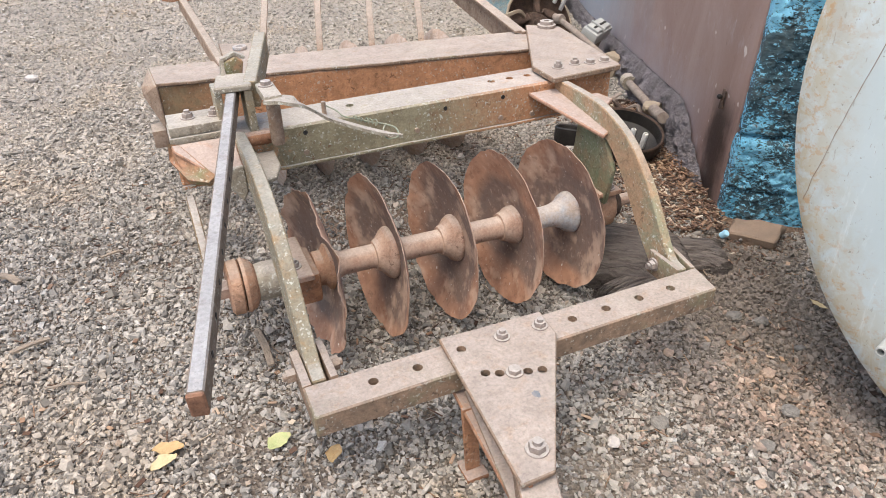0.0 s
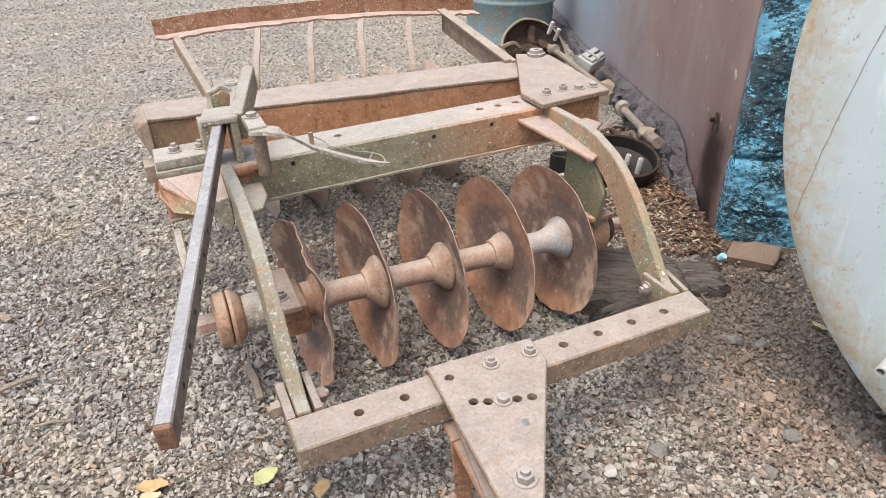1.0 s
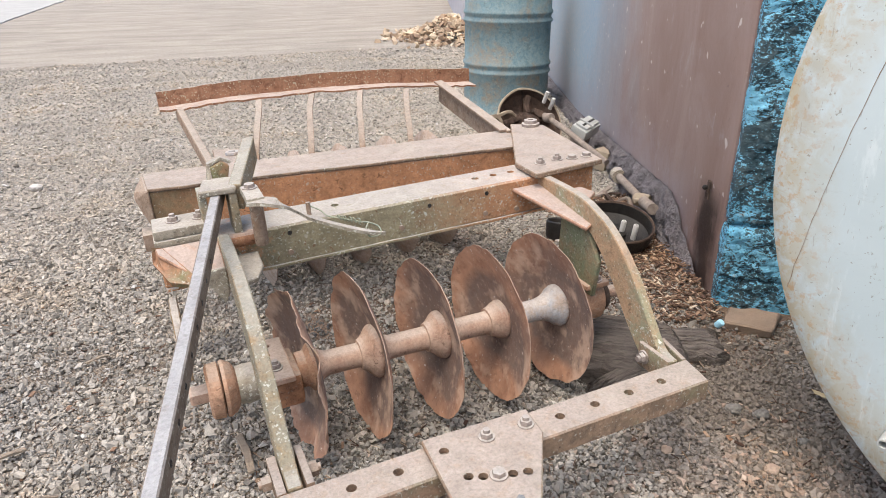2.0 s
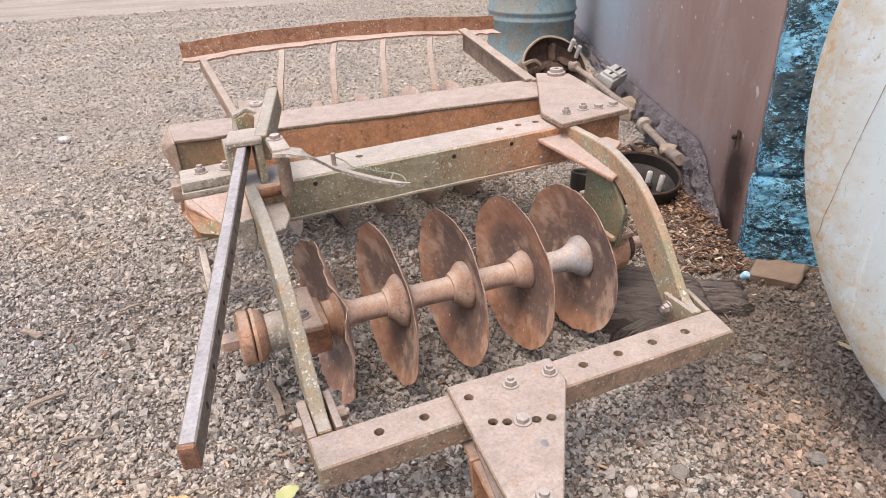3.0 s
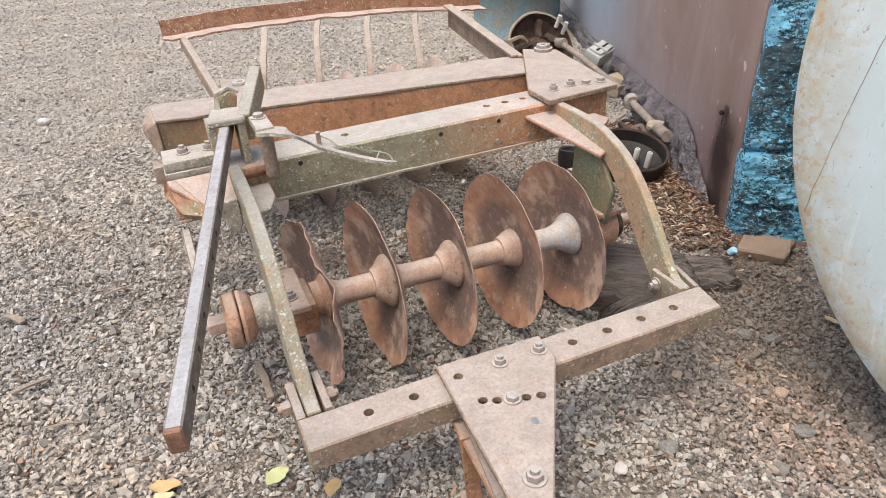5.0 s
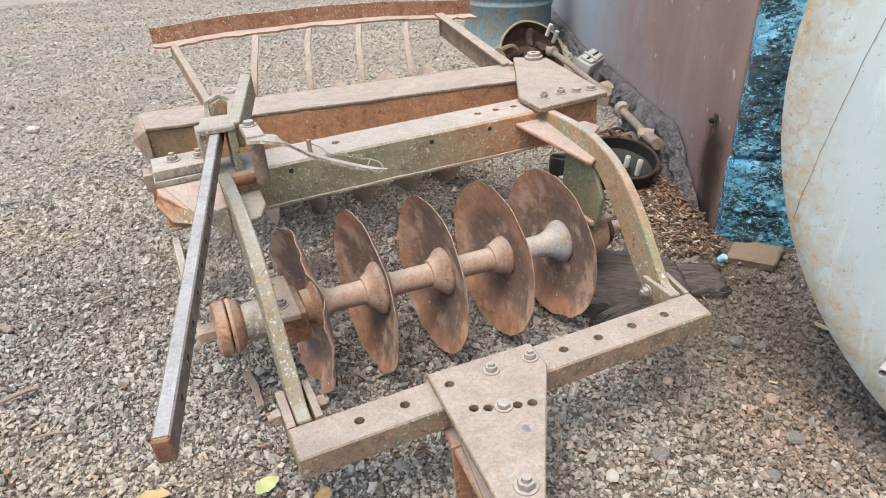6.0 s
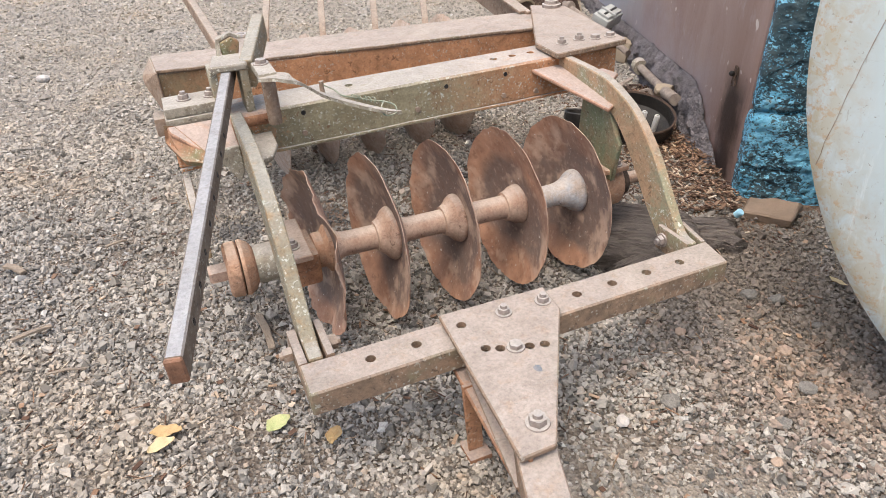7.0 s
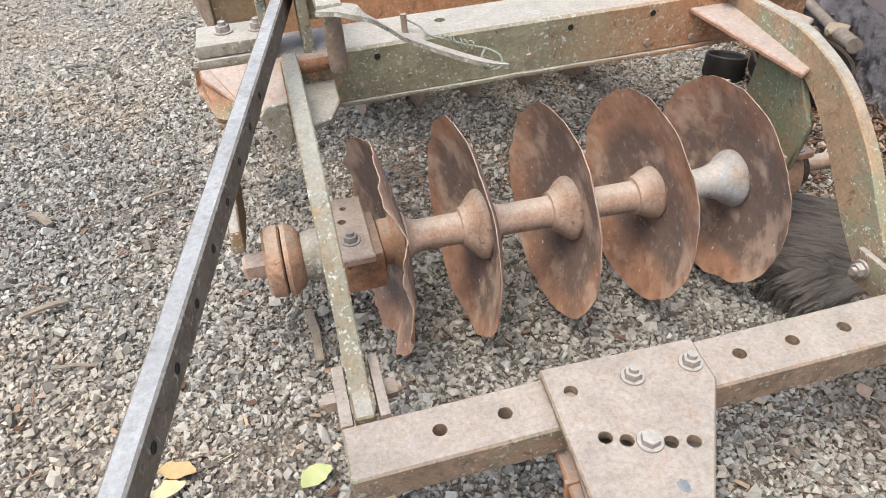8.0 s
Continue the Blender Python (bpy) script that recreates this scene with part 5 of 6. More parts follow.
def build_lever():
    a, c = Vector((-0.345, -0.288, 0.611)), Vector((-0.100, 0.80, 0.700))
    d = (c - a).normalized()
    lv = part("lever", sweep([a, a + d * 0.4, a + d * 0.8, c + d * 0.06], 0.0268, 0.047), M_LEVER, H, "long flat adjusting lever, dusty on top, dark sides")
    part("lever_end", sweep([a - d * 0.006, a + d * 0.003], 0.0272, 0.0475), M_LEVER_END, lv, "bare rusty lever end")
    side = d.cross(Vector((0, 0, 1))).normalized()
    turned = Matrix(((d.x, -side.cross(d).x, side.x, 0), (d.y, -side.cross(d).y, side.y, 0), (d.z, -side.cross(d).z, side.z, 0), (0, 0, 0, 1)))
    for k in range(8):
        at_ = a + d * (0.10 + 0.092 * k) + side * 0.0130
        part("pin_hole", turn_plate(lathe([(0.0, 0.0), (0.0055, 0.0), (0.0068, 0.0014), (0.0052, 0.0016), (0.0045, 0.0008), (0, 0.0008)], 14), Matrix.Translation(at_) @ turned), M_BLACK, lv)
    part("lever_tail", sweep([(-0.052, 0.775, 0.700), (0.0, 0.95, 0.722), (0.050, 1.12, 0.742)], 0.036, 0.078), M_ARM, H, "dusty thick upper lever bar, lichened side")
    br = part("lever_bracket", box(-0.152, -0.132, 0.765, 0.86, 0.57, 0.722, 0.003), M_ARM, H, "lichened lever bracket")
    part("cheek", box(-0.074, -0.052, 0.755, 0.85, 0.57, 0.722, 0.003), M_ARM, br)
    part("bridge", plate([(-0.152, 0.755), (-0.052, 0.748), (-0.040, 0.85), (-0.062, 0.865), (-0.13, 0.87)], 0.72, 0.738, (), 0.004), M_PALE, br, "pale dusty bridge plate")
    # five-sided mossy stop between two pale prongs
    flat = Matrix(((1, 0, 0, 0), (0, 0, -1, 0.885), (0, 1, 0, 0), (0, 0, 0, 1)))
    part("stop_block", turn_plate(plate([(-0.096, 0.695), (-0.064, 0.695), (-0.046, 0.765), (-0.066, 0.78), (-0.10, 0.767)], -0.012, 0.012, (), 0.003), flat), M_SKIRT, br, "mossy five-sided stop block")
    part("prong", sweep([(-0.114, 0.86, 0.722), (-0.106, 0.885, 0.75), (-0.103, 0.89, 0.772)], 0.010, 0.024, up=(0, 1, 0)), M_PALE, br)
    part("prong_cap", sweep([(-0.106, 0.892, 0.772), (-0.068, 0.895, 0.786), (-0.04, 0.895, 0.772)], 0.022, 0.009), M_PALE, br)
    # locking handle: pin, head and bent bar
    pin = part("pin", lathe([(0.0, 0.575), (0.017, 0.577), (0.019, 0.585), (0.019, 0.70), (0.015, 0.715), (0, 0.716)], 20), M_BAR, H, "steel locking pin")
    pin.matrix_basis = Matrix.Translation((-0.012, 0.70, 0))
    hd = part("pin_head", box(-0.042, 0.006, 0.635, 0.76, 0.712, 0.735, 0.006), M_PALE, H)
    shared("bolt", BOLT, hd, Matrix.Translation((-0.018, 0.728, 0.734)))
    part("handle", ribbon([(-0.035, 0.648, 0.722, 0.045), (0.005, 0.625, 0.724, 0.05), (0.035, 0.61, 0.716, 0.046), (0.07, 0.615, 0.69, 0.03), (0.114, 0.62, 0.657, 0.022), (0.20, 0.59, 0.622, 0.02), (0.26, 0.56, 0.605, 0.016), (0.30, 0.545, 0.598, 0.006)], 0.009), M_PALE, H, "bent pale locking handle, flat and pointed")
    part("hinge_pin", sweep([(-0.15, 0.745, 0.585), (0.0, 0.745, 0.585)], 0.04, 0.04, 16), M_RUST, H)
    part("peg", lathe([(0.007, 0.60), (0.007, 0.64), (0, 0.641)], 10), M_BAR, H).matrix_basis = Matrix.Translation((0.148, 0.795, 0))
    rope = part("tie_rope", sweep(curve_points([(0.15, 0.795, 0.63), (0.178, 0.775, 0.615), (0.19, 0.735, 0.608), (0.222, 0.70, 0.606), (0.25, 0.66, 0.606), (0.278, 0.616, 0.61), (0.292, 0.575, 0.61), (0.285, 0.545, 0.60), (0.26, 0.56, 0.592), (0.262, 0.60, 0.60), (0.278, 0.62, 0.612)], 60), 0.0045, 0.0045, 8), M_ROPE, H, "thin dusty green tie rope")
    coil = [(0.212 + 0.0011 * k + 0.008 * noise.noise((k * 0.31, 2.0, 0)), 0.708 - 0.0014 * k + (0.008 + 0.006 * noise.noise((k * 0.4, 0, 1.0))) * math.cos(k * 0.83), 0.608 + (0.007 + 0.005 * noise.noise((k * 0.37, 4.0, 0))) * math.sin(k * 0.83)) for k in range(46)]
    part("rope_knot", sweep(coil, 0.0032, 0.0032, 6, up=(1, 0.3, 0)), M_ROPE, rope)


build_lever()


def build_rear_gang():
    # bent angle-iron scraper rail
    bm = bmesh.new()
    rows = []
    for k in range(121):
        f = k / 120
        x = -0.178 + f * (1.32 + 0.178)
        z = 0.728 + f * (0.664 - 0.728) + 0.03 * math.sin(math.pi * f) + 0.005 * noise.noise((x * 4, 0, 0)) + 0.0025 * noise.noise((x * 19, 0, 0))
        y = 2.13 - 0.03 * f
        lip = 0.008 * noise.noise((x * 9, 3, 0)) + 0.004 * noise.noise((x * 31, 3, 0))
        prof = [(y, z + 0.066), (y - 0.008, z + 0.066), (y - 0.008, z), (y - 0.085 + lip, z - 0.004 + lip), (y - 0.085 + lip, z - 0.012 + lip), (y, z - 0.008)]
        rows.append([bm.verts.new((x, a, b)) for a, b in prof])
    for a, b in zip(rows, rows[1:]):
        for k in range(6):
            bm.faces.new((a[k], a[(k + 1) % 6], b[(k + 1) % 6], b[k]))
    bm.faces.new(rows[0])
    bm.faces.new(rows[-1])
    rail = part("scraper_rail", bm, M_RAIL, H, "bowed rusty angle-iron scraper rail", 30)
    for (x0, z0), (x1, z1), bend in (((0.246, 0.722), (0.16, 0.59), -0.012), ((0.492, 0.724), (0.39, 0.545), 0), ((0.728, 0.714), (0.62, 0.54), 0), ((0.962, 0.695), (0.85, 0.53), 0)):
        pts = curve_points([(x0, 2.06, z0), ((x0 + x1) / 2 - bend, 1.93, (z0 + z1) / 2 + 0.03), (x1, 1.76, z1), (x1 - 0.03, 1.68, z1 - 0.12)], 16)
        part("scraper_bar", sweep(pts, 0.026, 0.01), M_BAR, rail, "thin dusty scraper bar")
    part("axle_end", box(-0.335, -0.287, 1.34, 1.43, 0.37, 0.435, 0.008), M_BAR, H, "dusty square axle end")
    bar_between((-0.10, 2.08, 0.70), (-0.05, 1.42, 0.585), 0.03, 0.055, "rear_arm", M_BAR, "dusty rear side arm")
    bar_between((1.15, 2.08, 0.64), (1.10, 1.28, 0.56), 0.02, 0.11, "rear_arm", M_BAR, "grey-brown rear side arm")
    bar_between((1.128, 2.07, 0.69), (1.078, 1.29, 0.612), 0.03, 0.01, "rear_arm_lip", M_BAR)
    part("rear_plate", plate([(-0.04, 1.43), (0.13, 1.41), (0.10, 1.68), (-0.02, 1.74)], 0.59, 0.602), M_FRONT, H, "dusty rear bracket plate")
    part("pivot_ring", lathe([(0.012, 0.0), (0.026, 0.0), (0.028, 0.005), (0.026, 0.012), (0.014, 0.012), (0.012, 0.0)], 24, 0.0, 0.0, False), M_AXLE_GREY, H, "blue-grey pivot ring").matrix_basis = Matrix.Translation((0.043, 1.615, 0.602))
    rd = disc_mesh("disc", 21.0, 0.05, -1.0, 0.278, mat=M_DISC_DUSTY)
    for n, (x, z) in enumerate(((0.05, 0.283), (0.255, 0.279), (0.462, 0.270), (0.690, 0.263), (0.890, 0.256))):
        shared("disc", rd, H, Matrix.Translation((x, 1.66 + 0.1 * x, z)) @ Matrix.Rotation(radians(3), 4, "Z") @ Matrix.Rotation(n * 1.1, 4, "X"), "worn concave disc of the rear gang")
    part("rear_axle", sweep([(-0.05, 1.655, 0.293), (1.05, 1.765, 0.262)], 0.07, 0.07, 24), M_AXLE, H, "rusty rear gang axle")
    bar_between((0.0, 1.50, 0.52), (0.0, 1.67, 0.28), 0.05, 0.09, "rear_hanger", M_RUST)
    bar_between((1.0, 1.30, 0.52), (1.0, 1.75, 0.28), 0.05, 0.09, "rear_hanger", M_RUST)


build_rear_gang()

# ---- drum ----
def build_drum():
    d = thing("steel_drum", "blue-green ribbed steel drum by the wall", "drum", m=Matrix.Translation((2.90, 4.59, 0)))
    r, h = 0.39, 1.22
    prof = [(0, 0), (r, 0), (r + 0.008, 0.012), (r, 0.03)]
    for z in (0.36, 0.43, 0.80, 0.87):
        prof += [(r, z - 0.025), (r + 0.014, z - 0.008), (r + 0.014, z + 0.008), (r, z + 0.025)]
    prof += [(r, h - 0.03), (r + 0.01, h - 0.012), (r + 0.01, h), (r - 0.01, h), (r - 0.012, h - 0.03), (0, h - 0.03)]
    part("body", lathe(prof, 64), M_DRUM, d, smooth=40)
    part("bung", lathe([(0.03, h - 0.03), (0.03, h - 0.01), (0, h - 0.01)], 16), M_DRUM, d).matrix_basis = Matrix.Translation((0.24, 0.1, 0))


build_drum()


# ---- scrap axle parts against the wall ----
def build_scrap():
    ax = thing("scrap_axle", "greasy old truck axle with domed brake plate by the wall", "axle")
    c = Vector((2.20, 3.0, 0.22))
    axis = Vector((0.02, -0.88, 0.46)).normalized()
    m = Matrix.Translation(c) @ axis.to_track_quat("Z", "Y").to_matrix().to_4x4()
    part("brake_plate", turn_plate(lathe([(0.05, -0.06), (0.17, -0.055), (0.225, -0.02), (0.245, 0.03), (0.256, 0.034), (0.258, 0.024), (0.235, -0.035), (0.18, -0.075), (0.05, -0.08)], 48, 0.02, 2.0), m), M_GREASE, ax, "dark greasy domed brake plate with pale rim")
    part("rim_band", turn_plate(lathe([(0.246, 0.034), (0.257, 0.036), (0.262, 0.028), (0.258, 0.02), (0.246, 0.034)], 48, 0.02, 2.0, False), m), M_TAN, ax)
    hub = lathe([(0, 0.09), (0.035, 0.088), (0.045, 0.03), (0.085, 0.02), (0.10, -0.03), (0.09, -0.06), (0, -0.06)], 24, 0.25, 5.0)
    part("hub", turn_plate(hub, m), M_GREASE, ax)
    for k, (dx, dy, turn, size) in enumerate(((-0.13, 0.04, 20, 0.07), (0.12, 0.06, -35, 0.075), (0.02, 0.14, 80, 0.06), (-0.08, -0.09, 130, 0.06))):
        shoe = box(-size, size, -0.022, 0.022, -0.03, 0.03, 0.012, 6)
        roughen(shoe, 0.02, 14, k * 3.0)
        part("brake_shoe", turn_plate(shoe, m @ Matrix.Translation((dx, dy, 0.0)) @ Matrix.Rotation(radians(turn), 4, "Z")), M_GREASE, ax)
    part("axle_tube", sweep(curve_points([(2.285, 2.93, 0.295), (2.30, 2.70, 0.245), (2.30, 2.476, 0.195), (2.29, 2.2, 0.14)], 12), 0.038, 0.038, 16), M_SHAFT, ax, "grey-brown axle shaft")
    part("collar", turn_plate(lathe([(0.017, -0.04), (0.03, -0.035), (0.034, 0.02), (0.027, 0.04), (0.017, 0.04)], 18), Matrix.Translation((2.29, 2.88, 0.285)) @ Matrix.Rotation(radians(78), 4, "X")), M_SHAFT, ax)
    for x, z in ((2.337, 0.42), (2.392, 0.37)):
        part("wheel_stud", sweep([(x, 3.03, z - 0.06), (x + 0.01, 3.0, z + 0.02)], 0.028, 0.028, 12), M_STUD, ax, "bright wheel stud")

    sh = thing("drive_shaft", "rusty shaft with a universal joint lying along the plinth", "shaft", m=Matrix.Translation((0.012, -0.035, 0.0)))
    part("tube", sweep([(2.24, 2.06, 0.105), (2.06, 1.66, 0.125)], 0.044, 0.044, 16), M_SHAFT, sh)
    part("yoke", turn_plate(lathe([(0, -0.045), (0.03, -0.04), (0.037, 0.0), (0.032, 0.045), (0, 0.05)], 18, 0.15), Matrix.Translation((2.035, 1.60, 0.128)) @ Matrix.Rotation(radians(85), 4, "X") @ Matrix.Rotation(radians(25), 4, "Y")), M_TAN, sh)
    part("cross_pin", sweep([(1.985, 1.60, 0.13), (2.085, 1.57, 0.14)], 0.026, 0.026, 12), M_TAN, sh)
    part("end_cap", sweep([(2.02, 1.57, 0.13), (1.945, 1.41, 0.15)], 0.058, 0.058, 16), M_SHAFT, sh)
    part("flange", sweep([(2.265, 2.11, 0.105), (2.235, 2.045, 0.105)], 0.085, 0.085, 16), M_PALE, sh, "pale blue-grey flange")

    rngd = random.Random(9)
    for k in range(9):
        f = k / 8
        at = Vector((2.17 - 0.14 * f + rngd.uniform(-0.06, 0.03), 2.02 - 0.42 * f, 0.03))
        bm = sweep(curve_points([at, at + Vector((rngd.uniform(-0.06, 0.06), rngd.uniform(-0.08, 0.02), rngd.uniform(0.0, 0.05))), at + Vector((rngd.uniform(-0.09, 0.05), rngd.uniform(-0.12, 0.0), 0.0))], 8), rngd.uniform(0.016, 0.03), rngd.uniform(0.008, 0.02))
        sc = thing("scrap_iron", "small dark rusty scrap iron piece by the wall", "scrap", "scrap pieces along the plinth")
        part("strip", bm, M_GREASE if k % 2 else M_SHAFT, sc)

    b = thing("brake_drum", "black brake drum with two bright studs lying by the wall", "brake drum", m=pose(1.725, 1.362, 0.092, 14, -3, 0) @ Matrix.Scale(0.83, 4))
    part("shell", lathe([(0.0, -0.045), (0.15, -0.045), (0.196, -0.02), (0.203, 0.045), (0.213, 0.05), (0.217, 0.044), (0.212, -0.03), (0.16, -0.075), (0, -0.075)], 56), M_BLACK, b)
    part("rim", lathe([(0.204, 0.046), (0.209, 0.054), (0.216, 0.053), (0.219, 0.045), (0.204, 0.046)], 56, 0.0, 0.0, False), M_GREASE, b, "worn bare rim")
    part("hub_boss", lathe([(0.07, -0.045), (0.065, -0.015), (0.03, -0.012), (0.026, -0.03), (0, -0.03)], 24), M_BLACK, b)
    for x, y in ((0.036, -0.02), (0.08, -0.078)):
        part("stud", lathe([(0.016, -0.045), (0.016, 0.05), (0.013, 0.055), (0.008, 0.055), (0.008, 0.035), (0, 0.035)], 16), M_STUD, b, "bright steel stud").matrix_basis = Matrix.Translation((x, y, 0))

    d2 = thing("brake_drum", "small black iron drum lying under the harrow beam", "brake drum", m=pose(1.545, 1.55, 0.05, -8, 6, 0))
    part("shell", lathe([(0.0, -0.05), (0.07, -0.05), (0.08, -0.03), (0.08, 0.04), (0.075, 0.045), (0.068, 0.04), (0.06, -0.02), (0, -0.025)], 40, 0.02), M_BLACK, d2)

    w = thing("engine_part", "dirty white metal casting on the scrap heap", "machine part", m=pose(2.475, 2.70, 0.235, 22, -8, 25))
    part("casting", box(-0.10, 0.10, -0.06, 0.06, -0.05, 0.03, 0.012), M_WHITE, w)
    part("cover", box(-0.08, 0.085, -0.045, 0.045, 0.03, 0.048, 0.006), M_WHITE, w)
    part("slot", box(-0.07, 0.075, -0.012, 0.004, 0.044, 0.051, 0.002), M_BLACK, w, "dark slot")
    part("rib", box(-0.03, -0.015, -0.06, 0.05, 0.03, 0.06, 0.003), M_WHITE, w)
    part("foot", box(-0.07, 0.07, -0.04, 0.05, -0.245, -0.045, 0.01), M_SHAFT, w)
    k = thing("tan_casting", "tan iron box casting beside the white casting", "machine part", m=pose(2.50, 2.50, 0.075, 10, 5, 30))
    part("body", box(-0.085, 0.085, -0.055, 0.055, -0.075, 0.055, 0.012), M_TAN, k)
    f = thing("cast_bracket", "pale tan round cast bracket leaning on scrap", "bracket", m=pose(1.87, 2.88, 0.27, 75, 0, 20))
    part("ring", lathe([(0.05, -0.012), (0.075, -0.012), (0.075, 0.012), (0.05, 0.012), (0.05, -0.012)], 24, close=False), M_TAN, f)
    part("stem", sweep(curve_points([(0.0, -0.06, 0), (-0.02, -0.15, 0.0), (-0.01, -0.27, 0.02)], 8), 0.03, 0.016), M_TAN, f)
    part("side_arm", sweep(curve_points([(0.05, 0.06, 0), (0.16, 0.07, 0.0), (0.24, 0.03, -0.02)], 8), 0.022, 0.02), M_TAN, f)


build_scrap()


def build_wood():
    def split(t, x0, x1, y0, y1, z0, z1, seed):
        """A torn timber: ridged along its grain, ends broken."""
        bm = bmesh.new()
        nx, ny = 18, 64
        top, low = [], []
        for i in range(nx + 1):
            u = i / nx
            for j in range(ny + 1):
                q = j / ny
                y = y0 + (y1 - y0) * q
                end = 0.035 * noise.noise((q * 7, seed, 1.0)) + 0.02 * noise.noise((q * 25, seed, 4.0))
                x = x0 + (x1 - x0) * u + end * (2 * u - 1)
                side = 0.02 * noise.noise((u * 6, q * 2, seed))
                dome = (1 - (2 * q - 1) ** 6) * (1 - (2 * u - 1) ** 10)
                ridge = 0.012 * abs(noise.noise((x * 2, y * 55, seed))) - 0.014 * max(0.0, noise.noise((x * 3, y * 90, seed + 3)) - 0.25) + 0.014 * noise.noise((x * 4, y * 5, seed))
                top.append(bm.verts.new((x, y + side, z0 + 0.02 + (z1 - z0 - 0.02 + ridge) * (0.35 + 0.65 * dome))))
                low.append(bm.verts.new((x, y + side, z0)))
        n = ny + 1
        for i in range(nx):
            for j in range(ny):
                k = (i * n + j, (i + 1) * n + j, (i + 1) * n + j + 1, i * n + j + 1)
                bm.faces.new([top[m_] for m_ in k])
                bm.faces.new([low[m_] for m_ in reversed(k)])
        loop = [j for j in range(n)] + [i * n + ny for i in range(1, nx + 1)] + [nx * n + j for j in range(ny - 1, -1, -1)] + [i * n for i in range(nx - 1, 0, -1)]
        for a_, b_ in zip(loop, loop[1:] + loop[:1]):
            bm.faces.new((top[a_], top[b_], low[b_], low[a_]))
        part("body", bm, M_WOOD, t, smooth=22)

    w = thing("timber_block", "dark weathered split timber block under the harrow arm", "timber", m=pose(1.115, 0.495, 0.055, 3, 5, -28))
    split(w, -0.17, 0.18, -0.16, 0.14, -0.06, 0.075, 1.7)
    s = thing("timber_slab", "flat dark timber slab lying on the gravel", "timber", m=pose(1.345, 0.445, 0.03, 2, -3, -32))
    split(s, -0.15, 0.11, -0.09, 0.08, -0.03, 0.035, 4.1)
    s = thing("timber_slab", "flat dark timber slab lying on the gravel", "timber", m=pose(1.02, 0.335, 0.03, 3, 3, 15))
    split(s, -0.13, 0.16, -0.07, 0.07, -0.03, 0.03, 8.6)
    c = thing("brick_offcut", "dusty tan broken brick slab at the pillar foot", "brick", m=pose(1.70, 0.488, 0.035, 8, -6, -47))
    bm = plate([(-0.10, -0.05), (0.07, -0.085), (0.10, 0.045), (-0.08, 0.055)], -0.03, 0.012, (), 0.006)
    bmesh.ops.subdivide_edges(bm, edges=[e for e in bm.edges if e.calc_length() > 0.03], cuts=3, use_grid_fill=True)
    roughen(bm, 0.009, 26)
    roughen(bm, 0.004, 70)
    part("body", bm, M_CARD, c)
    k = thing("bottle_cap", "small light blue plastic cap on the gravel", "cap", m=pose(1.565, 0.512, 0.032, 35, 14, 0))
    part("body", lathe([(0, -0.013), (0.013, -0.013), (0.0145, 0.01), (0.012, 0.014), (0, 0.014)], 18), M_CAP, k)


build_wood()


def chips():
    """Dry straw and bark chips heaped at the foot of the wall."""
    rng = np.random.default_rng(4)
    n = 2900
    t = rng.uniform(-0.25, 1.25, n)
    s = np.abs(rng.normal(0, 0.24, n))
    p = np.array(WALL_AT)[None] + np.array(WALL_DIR)[None] * t[:, None] - np.array((0.907, -0.42, 0))[None] * (0.02 + s[:, None])
    p[:, 2] = np.clip(0.045 - 0.12 * s, 0.012, 1) * rng.uniform(0.2, 1, n)
    length, wide = rng.uniform(0.008, 0.036, n), rng.uniform(0.002, 0.011, n)
    yaw, tilt = rng.uniform(0, 2 * math.pi, n), rng.normal(0, 0.25, n)
    d = np.stack([np.cos(yaw) * np.cos(tilt), np.sin(yaw) * np.cos(tilt), np.sin(tilt)], 1)
    e = np.stack([-np.sin(yaw), np.cos(yaw), 0 * yaw], 1)
    u = np.cross(d, e)
    corners = []
    for a in (-1, 1):
        for b, c in ((-1, -1), (1, -1), (1, 1), (-1, 1)):
            corners.append(p + d * (a * length / 2)[:, None] + e * (b * wide / 2)[:, None] + u * (c * 0.0015 + 0.004))
    v = np.stack(corners, 1).reshape(-1, 3)
    quad = np.array([(0, 1, 2, 3), (4, 7, 6, 5), (0, 4, 5, 1), (1, 5, 6, 2), (2, 6, 7, 3), (3, 7, 4, 0)])
    f = (quad[None] + 8 * np.arange(n)[:, None, None]).reshape(-1, 4)
    me = bpy.data.meshes.new("straw_litter")
    me.from_pydata(v.tolist(), [], f.tolist())
    me.shade_flat()
    me.materials.append(M_CHIP)
    tagged(new("straw_litter", me), "dry brown straw and bark chips by the wall", "litter", kind="stuff")


chips()


